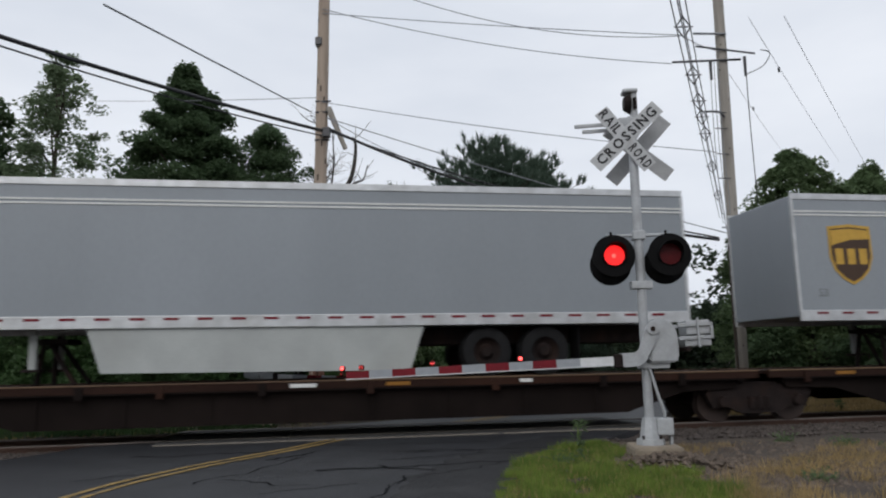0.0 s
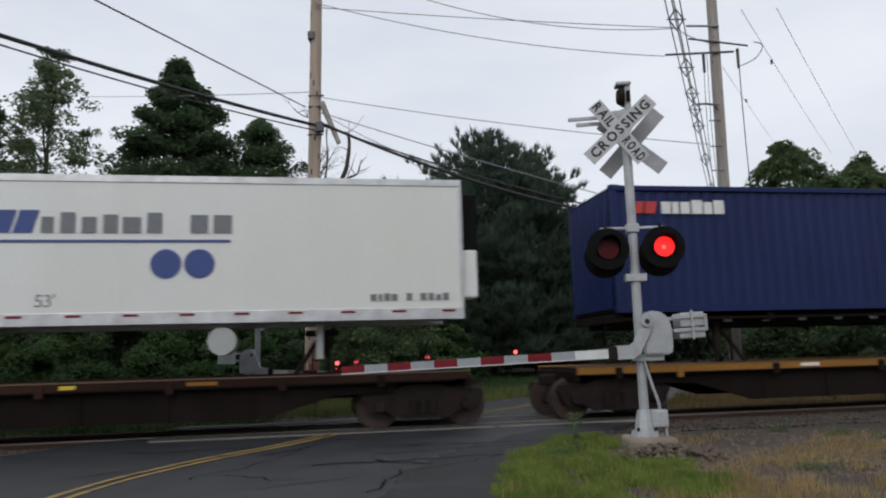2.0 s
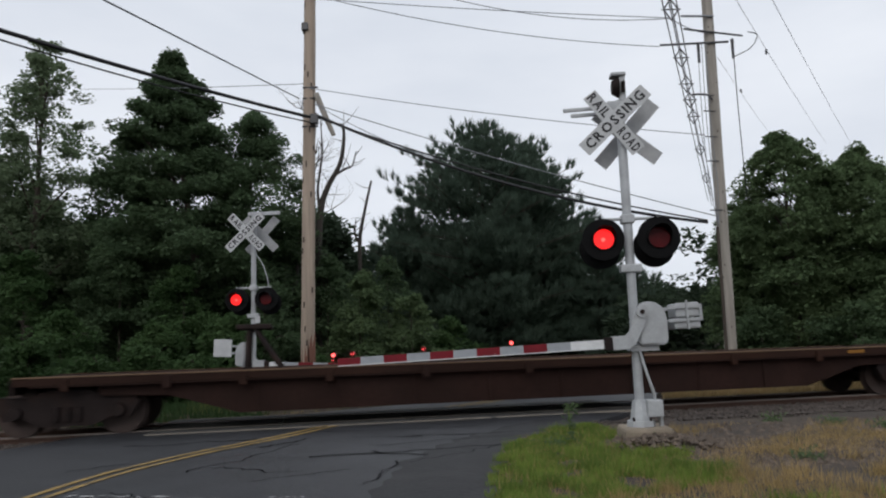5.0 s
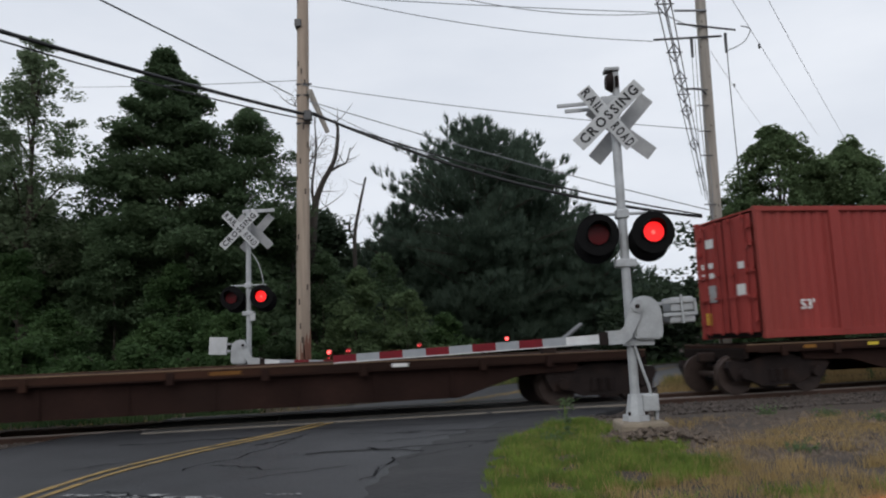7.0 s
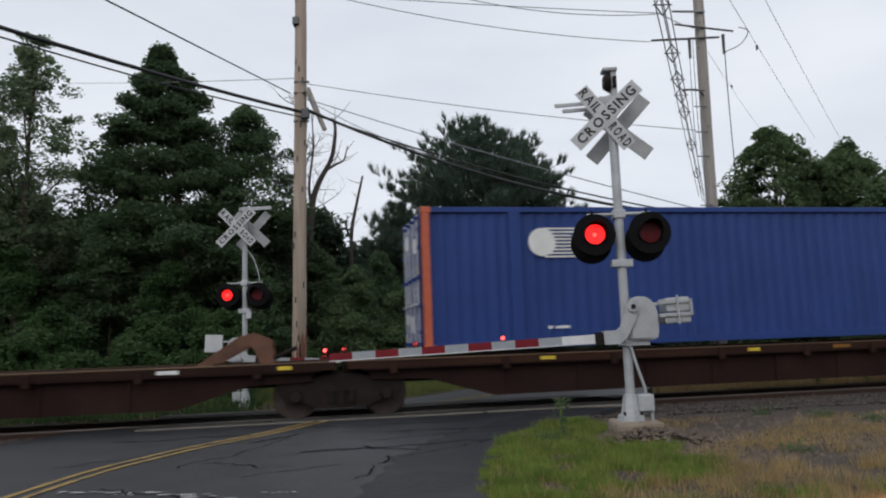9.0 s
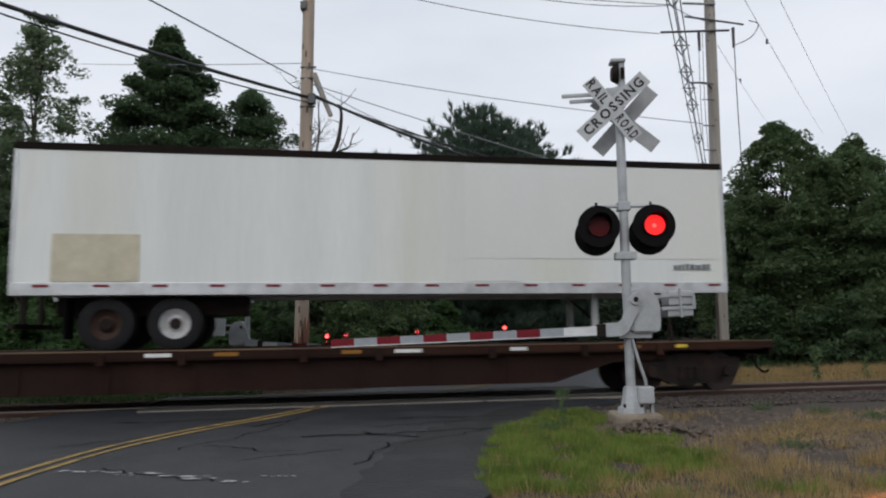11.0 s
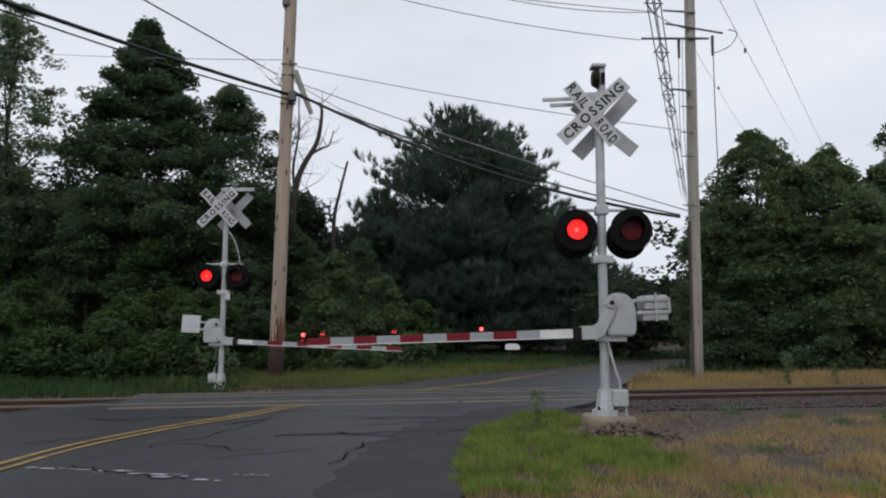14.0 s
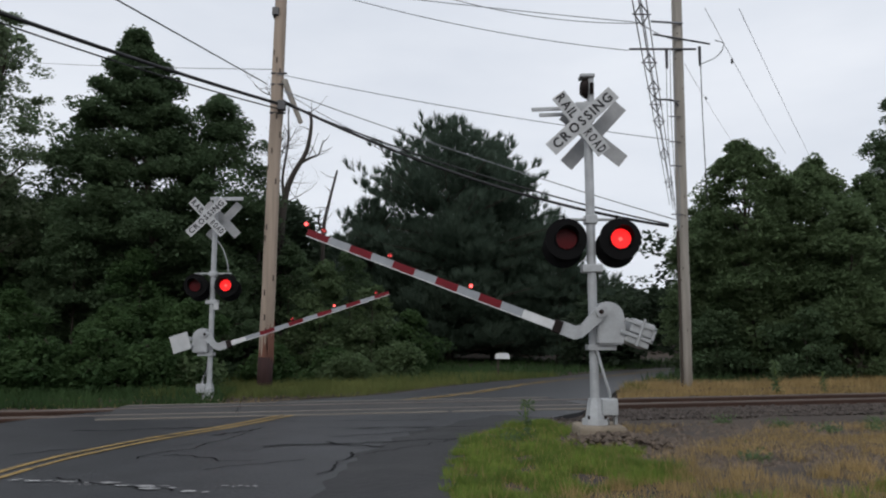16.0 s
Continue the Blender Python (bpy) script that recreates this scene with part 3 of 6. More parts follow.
def flatcar(trucks, sill, flange, label, ends=(0.9, 0.9), hitches=(), seed=0, bright=0.5):
    p0 = (trucks[0] + trucks[-1]) / 2
    car = rolling("flatcar", label, "flatcar", p0, group="railway flatcars")
    xs = [t - p0 for t in trucks]
    rng = random.Random(seed)
    for x in xs:
        truck(car, x)
    for i, (a, b) in enumerate(zip(xs, xs[1:])):
        a0 = a + 0.12 if i else a - ends[0]
        b0 = b - 0.12 if i < len(xs) - 2 else b + ends[1]
        deck = part("deck", cube(a0, b0, -1.22, 1.22, 1.04, 1.10), "deck", car, "rusty steel deck")
        for s in (-1, 1):
            f = part("deck_beam", cube(a0, b0, s * 1.30 - 0.045, s * 1.30 + 0.045, 0.95, 1.12, 0.012), flange, car, "weathered painted edge beam")
            part("edge_lip", cube(a0, b0, s * 1.352 - 0.006, s * 1.352 + 0.006, 1.098, 1.124), "deck_lip", f, "thin pale upper edge")
            part("lower_lip", cube(a0 + 0.3, b0 - 0.3, s * 1.335 - 0.02, s * 1.335 + 0.02, 0.925, 0.947), sill, f)
            y = s * 1.16
            mid0, mid1 = a + 1.5, b - 1.5
            pts = [(a + 0.5, 0.95), (b - 0.5, 0.95), (b - 0.6, 0.74), (mid1 - 0.3, 0.70), (mid1 - 1.6, 0.31), (mid0 + 1.6, 0.31), (mid0 + 0.3, 0.70), (a + 0.6, 0.74)]
            part("side_sill", prism(B(), pts, y - 0.03, y + 0.03), sill, car, "dirty brown riveted side sill")
            x = a + 3.4
            while x < b - 3.2:
                part("rib", cube(x - 0.035, x + 0.035, s * 1.205 - 0.02, s * 1.205 + 0.02, 0.33, 0.93), sill, car)
                x += 1.55
            x = a0 + 0.9
            while x < b0 - 0.5:
                part("stake_pocket", cube(x - 0.07, x + 0.07, s * 1.36 - 0.03, s * 1.36 + 0.03, 0.84, 1.08, 0.01), flange if rng.random() < 0.5 else sill, f)
                if rng.random() < bright:
                    q = x + rng.uniform(0.3, 0.8)
                    part("reflector", cube(q, q + rng.uniform(0.25, 0.6), s * 1.349, s * 1.349 + s * 0.004, 0.99, 1.06), rng.choice(("deck_yellow", "letter_white", "label_yellow", "deck_yellow")), f)
                x += rng.uniform(1.3, 2.6)
        part("centre_sill", cube(a0, b0, -0.35, 0.35, 0.62, 1.04), "frame_dark", car)
        if rng.random() < 0.6:
            part("brake_tank", bar(((a + b) / 2 - 0.5, -0.8, 0.62), ((a + b) / 2 + 0.5, -0.8, 0.62), 0.2, seg=16), "truck_iron", car)
    for x, s, e in ((xs[0], -1, ends[0]), (xs[-1], 1, ends[1])):
        part("coupler", cube(x + s * e, x + s * (e + 0.42), -0.12, 0.12, 0.72, 0.95, 0.04), "truck_iron", car, "dark coupler")
        part("end_sill", cube(x + s * e - 0.06, x + s * e + 0.06, -1.3, 1.3, 0.80, 1.03, 0.02), "frame_dark", car)
        hose = [(x + s * (e + 0.1), -0.4, 0.8), (x + s * (e + 0.2), -0.42, 0.5), (x + s * (e + 0.38), -0.42, 0.36), (x + s * (e + 0.5), -0.42, 0.42)]
        part("hose", tube_mesh("hose", spline(hose, 5), 0.03), "black", car)
    for h, lean in hitches:
        hitch(car, h - p0, lean)
    return car


def wheel_set(parent, x, z, rim):
    """A pair of twin tyres on one axle."""
    for s in (-1, 1):
        for k in (1.02, 0.70):
            w = B()
            prof = [(0.29, -0.12), (0.44, -0.135), (0.505, -0.10), (0.515, 0.0), (0.505, 0.10), (0.44, 0.135), (0.29, 0.12)]
            rings = []
            for i in range(28):
                a = 2 * math.pi * i / 28
                rings.append([w.verts.new((x + r * math.cos(a), s * k + d, z + r * math.sin(a))) for r, d in prof])
            for i in range(28):
                for j in range(len(prof)):
                    w.faces.new((rings[i][j], rings[i][(j + 1) % len(prof)], rings[(i + 1) % 28][(j + 1) % len(prof)], rings[(i + 1) % 28][j]))
            t = smooth(part("tyre", w, "tyre", parent, "black rubber tyre"), 50)
        r = B()
        yo = s * 1.02
        for i in range(20):
            a, b = 2 * math.pi * i / 20, 2 * math.pi * (i + 1) / 20
            ring = []
            for q in (a, b):
                ring.append([r.verts.new((x + d * math.cos(q), yo + s * e, z + d * math.sin(q))) for d, e in ((0.29, 0.11), (0.26, 0.02), (0.17, -0.02), (0.12, 0.06), (0.0, 0.07))])
            for j in range(4):
                r.faces.new((ring[0][j], ring[1][j], ring[1][j + 1], ring[0][j + 1]) if j < 3 else (ring[0][3], ring[1][3], ring[1][4]))
        bmesh.ops.remove_doubles(r, verts=r.verts, dist=0.0005)
        rimp = smooth(part("rim", r, rim, parent, "steel wheel rim"), 50)
        part("hub", bar((x, yo - s * 0.02, z), (x, yo + s * 0.085, z), 0.165, 0.10, 16), "truck_iron", rimp, "dark wheel hub")
    part("axle", bar((x, -0.9, z), (x, 0.9, z), 0.07), "truck_iron", parent)


def bars_line(parent, x0, x1, z, h, mat, y, seed, gap=0.35, lean=0.0):
    """A line of words too small or not wanted: plain upright bars."""
    rng = random.Random(seed)
    x = x0
    while x < x1 - h * 0.2:
        w = h * rng.uniform(0.45, 0.9)
        if rng.random() > 0.12:
            hh = h * rng.choice((1.0, 0.78, 0.78, 0.9))
            part("mark", prism(B(), [(x, z), (x + w, z), (x + w + lean * hh, z + hh), (x + lean * hh, z + hh)], y - 0.004, y), mat, parent)
        x += w + h * gap * rng.uniform(0.5, 1.0)


def trailer(p0, p1, mat, label, rear, rim="rim_rust", skirt=None, ribs=0, top="trim_alu", dash=1.05, rim_two=None, tandem=(1.95, 3.2), door_mat=None):
    """A highway trailer carried on a flatcar; rear is -1 or 1, the end that has the wheels."""
    L = (p1 - p0) / 2
    t = rolling("semi_trailer", label, "semi trailer", (p0 + p1) / 2, group="carried trailers")
    z0, z1 = 2.16, 5.06
    part("body", cube(-L, L, -1.29, 1.29, z0 + 0.1, z1 - 0.05, 0.03), mat, t)
    for s in (-1, 1):
        part("top_rail", cube(-L - 0.01, L + 0.01, s * 1.27, s * 1.31, z1 - 0.14, z1, 0.01), top, t, "pale metal top rail")
        r = part("bottom_rail", cube(-L - 0.01, L + 0.01, s * 1.26, s * 1.315, z0, z0 + 0.24, 0.01), "trim_alu", t, "dented metal bottom rail")
        x = -L + 0.4
        while x < L - 0.3:
            part("reflector", cube(x, x + 0.28, s * 1.315, s * 1.315 + s * 0.005, z0 + 0.15, z0 + 0.20), "reflect_red", r, "red reflective strip")
            x += dash
        for x in (-L, L):
            part("corner_post", cube(x - 0.05 if x > 0 else x - 0.015, x + 0.015 if x > 0 else x + 0.05, s * 1.25, s * 1.312, z0 + 0.24, z1 - 0.14, 0.008), "trim_alu", t)
        for k in range(ribs):
            x = -L + (k + 1) * 2 * L / (ribs + 1)
            part("seam", cube(x - 0.03, x + 0.03, s * 1.29, s * 1.294, z0 + 0.24, z1 - 0.14), mat, t)
    e = rear * L
    for s in (-1, 1):
        d = part("door", cube(e if rear > 0 else e - 0.04, e + 0.04 if rear > 0 else e, s * 0.02, s * 1.22, z0 + 0.16, z1 - 0.16, 0.01), door_mat or mat, t, "rear swing door")
        for k in (0.35, 0.85):
            part("lock_rod", bar((e + rear * 0.06, s * k, z0 + 0.15), (e + rear * 0.06, s * k, z1 - 0.15), 0.018, seg=8), "trim_alu", d)
    part("bumper", cube(e - 0.05, e + 0.05, -1.15, 1.15, 1.55, 1.65, 0.01), "truck_iron", t)
    for s in (-1, 1):
        part("bumper_post", cube(e - 0.04, e + 0.04, s * 0.5 - 0.05, s * 0.5 + 0.05, 1.6, z0 + 0.1), "truck_iron", t)
    part("slider_frame", cube(e - rear * 0.6, e - rear * (tandem[1] + 1.3), -0.55, 0.55, 1.78, 2.16, 0.02), "truck_iron", t)
    for k in tandem:
        wheel_set(t, e - rear * k, 1.12 + 0.5, rim if k == tandem[0] or rim_two is None else rim_two)
    for fy in (-1.25, 0.65):
        part("mud_flap", cube(e - rear * (tandem[0] - 0.7) - 0.01, e - rear * (tandem[0] - 0.7) + 0.01, fy, fy + 0.6, 1.35, 2.1), "black", t)
    g = e - rear * (2 * L - 2.9)
    for s in (-1, 1):
        leg = part("landing_leg", cube(g - 0.07, g + 0.07, s * 0.75 - 0.06, s * 0.75 + 0.06, 1.42, 2.18, 0.01), "skirt_white", t, "raised landing leg")
        part("foot", cube(g - 0.16, g + 0.16, s * 0.75 - 0.14, s * 0.75 + 0.14, 1.38, 1.43), "truck_iron", leg)
    part("leg_brace", bar((g, -0.7, 1.6), (g, 0.7, 2.1), 0.03), "truck_iron", t)
    if skirt:
        a, b = skirt
        for s in (-1, 1):
            part("side_skirt", prism(B(), [(a, z0), (b, z0), (b + (0.28 if b < a else -0.28), 1.33), (a + (-0.28 if b < a else 0.28), 1.28)], s * 1.24, s * 1.26), "skirt_white", t, "pale plastic aerodynamic side skirt")
    return t


def wall_corrugated(x0, x1, y, z0, z1, depth, pitch, s):
    bm = B()
    pts, x = [], x0
    while x < x1 - 1e-4:
        for f, d in ((0.0, 0), (0.30, 0), (0.5, 1), (0.80, 1)):
            q = x + f * pitch
            if q <= x1:
                pts.append((q, y - s * d * depth))
        x += pitch
    pts.append((x1, y))
    lo = [bm.verts.new((a, b, z0)) for a, b in pts]
    hi = [bm.verts.new((a, b, z1)) for a, b in pts]
    for i in range(len(pts) - 1):
        bm.faces.new((lo[i], lo[i + 1], hi[i + 1], hi[i]))
    return bm


def container(p0, p1, z0, z1, mat, label, doors=-1, depth=0.034, pitch=0.28, posts=(), post_mat=None, placards=(), rods=None):
    L = (p1 - p0) / 2
    c = rolling("shipping_container", label, "shipping container", (p0 + p1) / 2, group="carried containers")
    W = 1.26
    part("roof", cube(-L + 0.05, L - 0.05, -W + 0.04, W - 0.04, z1 - 0.06, z1 - 0.02), mat, c)
    part("floor", cube(-L + 0.05, L - 0.05, -W + 0.06, W - 0.06, z0 + 0.03, z0 + 0.16), "frame_dark", c)
    for s in (-1, 1):
        part("side_wall", wall_corrugated(-L + 0.1, L - 0.1, s * (W - 0.005), z0 + 0.14, z1 - 0.09, depth, pitch, s), mat, c, "corrugated steel side wall")
        part("top_rail", cube(-L, L, s * W - 0.05, s * W + 0.02, z1 - 0.11, z1, 0.008), mat, c)
        part("bottom_rail", cube(-L, L, s * W - 0.05, s * W + 0.02, z0, z0 + 0.16, 0.008), mat, c)
        for x in (-L, L):
            s2 = 1 if x > 0 else -1
            part("corner_post", cube(x - s2 * 0.16, x, s * W - 0.1, s * W + 0.025, z0, z1, 0.012), post_mat if post_mat and s2 < 0 and s < 0 else mat, c)
            for z in (z0, z1 - 0.12):
                part("corner_casting", cube(x - s2 * 0.19, x + s2 * 0.012, s * W - 0.11, s * W + 0.032, z - 0.004, z + 0.122, 0.01), post_mat if post_mat and s < 0 and s2 < 0 else mat, c)
        for q in posts:
            part("mid_post", cube(q - 0.13, q + 0.13, s * W - 0.06, s * W + 0.022, z0 + 0.1, z1 - 0.05, 0.01), mat, c)
    e = doors * L
    for s in (-1, 1):
        d = part("door", wall_corrugated(0.03 if s > 0 else -W + 0.1, W - 0.1 if s > 0 else -0.03, 0, z0 + 0.14, z1 - 0.12, 0.03, 0.55, 1), mat, c, "steel end door", m=pose(e, 0, 0, 0, 0, 90))
        for k in (0.3, 0.85):
            rodp = part("lock_rod", bar((s * k, -doors * 0.05 - 0.02, z0 + 0.08), (s * k, -doors * 0.05 - 0.02, z1 - 0.08), 0.022, seg=8), rods or mat, d)
            part("rod_handle", cube(s * k - 0.16, s * k + 0.16, -doors * 0.09, -doors * 0.06, z0 + 0.95, z0 + 1.0, 0.008), rods or mat, d)
            for z in (0.12, 1.5, z1 - z0 - 0.2):
                part("keeper", cube(s * k - 0.06, s * k + 0.06, -doors * 0.075, -doors * 0.01, z0 + z, z0 + z + 0.07), mat, d)
        for z in (0.35, 0.9, 1.5, 2.1, 2.5):
            part("hinge", cube(s * 1.0, s * 1.16, -doors * 0.06, 0.0, z0 + z, z0 + z + 0.08), mat, d)
        for q, z, w, h, pm in placards:
            if (q > 0) == (s > 0):
                part("placard", cube(q - w / 2, q + w / 2, -doors * 0.02, -doors * 0.01, z0 + z, z0 + z + h), pm, d, "small pale placard")
    part("end_wall", wall_corrugated(-W + 0.08, W - 0.08, 0, z0 + 0.1, z1 - 0.1, 0.03, 0.28, 1), mat, c, m=pose(-e, 0, 0, 0, 0, 90))
    return c


def chassis(p0, p1, rear, z, rim):
    """A skeletal container chassis standing on the flatcar."""
    L = (p1 - p0) / 2
    t = rolling("container_chassis", "dark steel skeletal chassis with tandem wheels under a container", "chassis", (p0 + p1) / 2, group="container chassis")
    for s in (-1, 1):
        b = part("main_beam", cube(-L + 0.05, L - 0.05, s * 0.5 - 0.06, s * 0.5 + 0.06, z - 0.32, z - 0.004, 0.01), "frame_dark", t)
        x = -L + 1.0
        while x < L - 0.8:
            part("marker", cube(x, x + 0.2, s * 0.565, s * 0.565 + s * 0.006, z - 0.2, z - 0.14), "letter_white", b)
            x += 0.95
        part("bolster_end", cube(-L, L, s * 1.1, s * 1.2, z - 0.16, z - 0.1), "frame_dark", t)
    for x in (-L + 0.1, -L * 0.4, L * 0.3, L - 0.1):
        part("bolster", cube(x - 0.08, x + 0.08, -1.22, 1.22, z - 0.2, z - 0.006, 0.01), "frame_dark", t)
    e = rear * L
    for k in (0.75, 2.05):
        wheel_set(t, e - rear * k, 1.12 + 0.5, rim if k < 1 else "rim_rust")
    part("axle_frame", cube(e - rear * 0.3, e - rear * 2.6, -0.6, 0.6, z - 0.5, z - 0.3), "truck_iron", t)
    g = e - rear * (2 * L - 2.6)
    for s in (-1, 1):
        part("landing_leg", cube(g - 0.07, g + 0.07, s * 0.7 - 0.06, s * 0.7 + 0.06, 1.4, z - 0.2, 0.01), "truck_iron", t, "raised landing leg")
    return t


BROWN = "rust-brown articulated railway flatcar with a dark deck, rolling on the track"
YELLOW = "weathered yellow-brown articulated railway flatcar, rolling on the track"
first_car = flatcar([-8.5, 9.5, 28.4, 46.0], "frame_dark", "deck", BROWN, hitches=[(-5.2, 1), (13.4, 1), (44.0, -1)], seed=1, bright=0.35)
flatcar([50.1, 66.85, 84.5, 100.9], "frame_dark", "deck_yellow", YELLOW, hitches=[(53.0, 1), (99.9, -1), (73, 1)], seed=2, bright=0.4)
flatcar([105.1, 123.5, 142.0, 159.5], "sill_brown", "deck", BROWN, hitches=[(108.4, 1)], seed=3, bright=0.35)
fourth_car = flatcar([163.7, 179.7, 197.9, 214.0, 228.3], "sill_brown", "deck", BROWN, seed=4, bright=0.7)
flatcar([232.4, 249.2], "sill_brown", "deck", BROWN, ends=(0.9, 1.9), hitches=[(249.0, -1)], seed=5, bright=0.6)

# a folded hitch frame lying on the deck, rusty
fx = 196.1 - (163.7 + 228.3) / 2
fold = part("folded_hitch", prism(B(), [(fx - 1.0, 1.12), (fx - 0.2, 1.66), (fx + 0.1, 1.74), (fx + 0.42, 1.6), (fx + 0.5, 1.12), (fx + 0.22, 1.12), (fx + 0.05, 1.5), (fx - 0.7, 1.12)], -0.85, -0.75), "hitch_rust", fourth_car, "rusty folded hitch frame")
part("side_plate", prism(B(), [(fx - 1.0, 1.12), (fx - 0.2, 1.66), (fx + 0.1, 1.74), (fx + 0.42, 1.6), (fx + 0.5, 1.12), (fx + 0.22, 1.12), (fx + 0.05, 1.5), (fx - 0.7, 1.12)], 0.75, 0.85), "hitch_rust", fold)
for q, z in ((-0.15, 1.62), (0.3, 1.56), (0.36, 1.25)):
    part("cross_tube", bar((fx + q, -0.8, z), (fx + q, 0.8, z), 0.06), "hitch_rust", fold)
for y in (-0.6, 0.0, 0.6):
    part("lever", bar((fx + 0.45, y, 1.2), (fx + 0.95, y, 1.42), 0.045), "truck_iron", fold)

third = bpy.data.objects["flatcar.002"]
tx = 159.0 - (105.1 + 159.5) / 2
strut = part("raised_strut", bar((tx - 0.45, -0.5, 1.15), (tx + 0.35, -0.5, 1.72), 0.045), "letter_grey", third, "grey raised hitch strut")
part("strut_foot", cube(tx - 0.6, tx - 0.3, -0.65, -0.35, 1.1, 1.24, 0.02), "truck_iron", strut)

# chalky scribble on the first car's sill
for row in range(5):
    pts = [(-5.66 + 0.41 * row + 0.34 * q + 0.04 * noise.noise((row * 3.7, q * 9, 3)), -1.24, 0.64 + dz * (0.8 + 0.3 * noise.noise((row * 1.9, q * 4, 1)))) for q, dz in ((0, -0.2), (0.1, 0.2), (0.55, 0.16), (0.3, -0.02), (0.95, -0.2), (0.8, 0.05))]
    part("scribble", tube_mesh("scribble", spline(pts, 6), 0.014, 5), "letter_grey", first_car, "pale painted scribble")

# grey parcel trailers
NEAR = -1.302


def shield(parent, x, z):
    """A plain brown and gold shield in place of the carrier's mark."""
    def outline(w, h):
        return [(x - w, z + h), (x, z + h * 1.08), (x + w, z + h), (x + w, z - 0.1 * h), (x + 0.8 * w, z - 0.55 * h), (x + 0.45 * w, z - 0.85 * h), (x, z - 1.05 * h),
                (x - 0.45 * w, z - 0.85 * h), (x - 0.8 * w, z - 0.55 * h), (x - w, z - 0.1 * h)]
    em = part("emblem", prism(B(), outline(0.54, 0.65), NEAR - 0.006, NEAR + 0.01), "shield_gold", parent, "brown and gold shield emblem")
    part("field", prism(B(), outline(0.49, 0.59), NEAR - 0.010, NEAR - 0.004), "shield_brown", em)
    part("crest", prism(B(), [(x - 0.48, z + 0.56), (x, z + 0.6), (x + 0.48, z + 0.56), (x + 0.48, z + 0.36), (x, z + 0.34), (x - 0.40, z + 0.24), (x - 0.48, z + 0.2)], NEAR - 0.014, NEAR - 0.008), "shield_gold", em)
    for k in (-0.3, 0.0, 0.3):
        part("bar", cube(x + k - 0.10, x + k + 0.10, NEAR - 0.014, NEAR - 0.008, z - 0.22, z + 0.14, 0.003), "shield_gold", em)


GREY = "silver-grey parcel carrier trailer with white stripes and side skirt"
for a, b, sk in ((-8.25, 7.9, (2.3, -4.1)), (10.55, 26.52, (2.6, -3.85))):
    L = (b - a) / 2
    tr = trailer(a, b, "trailer_grey", GREY, 1, "truck_iron", skirt=sk, ribs=0, dash=0.62, tandem=(3.2, 4.45), door_mat="door_grey")
    for z in (4.55, 4.63):
        part("stripe", cube(-L + 0.05, L - 0.05, NEAR - 0.002, NEAR + 0.012, z, z + 0.035), "letter_white", tr, "thin white stripe")
    shield(tr, -L + 1.4, 3.65)
    lettering(tr, "53", 0.26, 0.03, "letter_grey", "trailer length number", pose(-L + 0.62, NEAR + 0.006, 2.78, 90, 0, 0))

al = trailer(30.7, 46.85, "trailer_white", "white trailer with navy lettering bars and blue discs", -1, "rim_rust", ribs=11, dash=1.02, tandem=(3.55, 4.8), door_mat="door_dirty")
Lw = 16.15 / 2
x = -3.45
for k, w in enumerate((0.50, 0.33, 0.33, 0.10, 0.50, 0.40, 0.40, 0.34)):
    part("mark", prism(B(), [(x, 3.92), (x + w, 3.92), (x + w + 0.12, 4.36), (x + 0.12, 4.36)], NEAR - 0.006, NEAR + 0.01), "letter_navy", al, "navy lettering bar")
    x += w + 0.055
bars_line(al, x + 0.1, 3.5, 3.92, 0.40, "letter_grey", NEAR - 0.002, 3, 0.3)
part("underline", cube(-3.5, 3.45, NEAR - 0.006, NEAR + 0.01, 3.74, 3.79), "letter_navy", al, "navy underline")
for x in (-2.82, -2.20, 2.25, 2.87):
    part("disc", bar((x, NEAR - 0.006, 3.32), (x, NEAR + 0.02, 3.32), 0.285, seg=36), "letter_navy", al, "blue disc")
lettering(al, "53\'", 0.34, 0.03, "letter_grey", "trailer length number", pose(0.12, NEAR + 0.006, 2.62, 90, 0, 0))
bars_line(al, -Lw + 0.55, -Lw + 3.2, 2.48, 0.17, "letter_grey", NEAR - 0.002, 5, 0.25)
bars_line(al, Lw - 1.9, Lw - 0.3, 2.55, 0.15, "letter_grey", NEAR - 0.002, 6, 0.3)
part("cooling_unit", cube(Lw, Lw + 0.42, -0.95, 0.95, 3.6, 4.85, 0.05), "black", al, "dark cooling unit on the nose")
part("fuel_tank", bar((3.3, -1.2, 1.82), (3.3, -0.55, 1.82), 0.27, seg=28), "skirt_white", al, "round white tank end")
part("nose_box", cube(Lw, Lw + 0.35, -1.15, -0.6, 2.6, 3.6, 0.04), "trailer_white", al)

old = trailer(235.6, 250.1, "trailer_old", "old dirty white trailer with stained patched side", -1, "rim_rust", ribs=6, top="frame_dark", dash=1.05, rim_two="rim_white", tandem=(1.65, 2.9), door_mat="door_dirty")
part("patch", cube(-6.55, -5.0, NEAR - 0.004, NEAR + 0.01, 2.42, 3.32), "patch_tan", old, "tan repair patch")
part("patch", cube(1.35, 2.5, NEAR - 0.003, NEAR + 0.01, 2.42, 2.88), "trailer_white", old, "pale repair patch")
part("panel_side", cube(1.36, 7.1, NEAR + 0.002, NEAR + 0.014, 2.9, 4.88), "trailer_white", old, "newer pale side panel")
bars_line(old, 6.0, 6.9, 2.66, 0.14, "letter_grey", NEAR - 0.004, 8, 0.25)

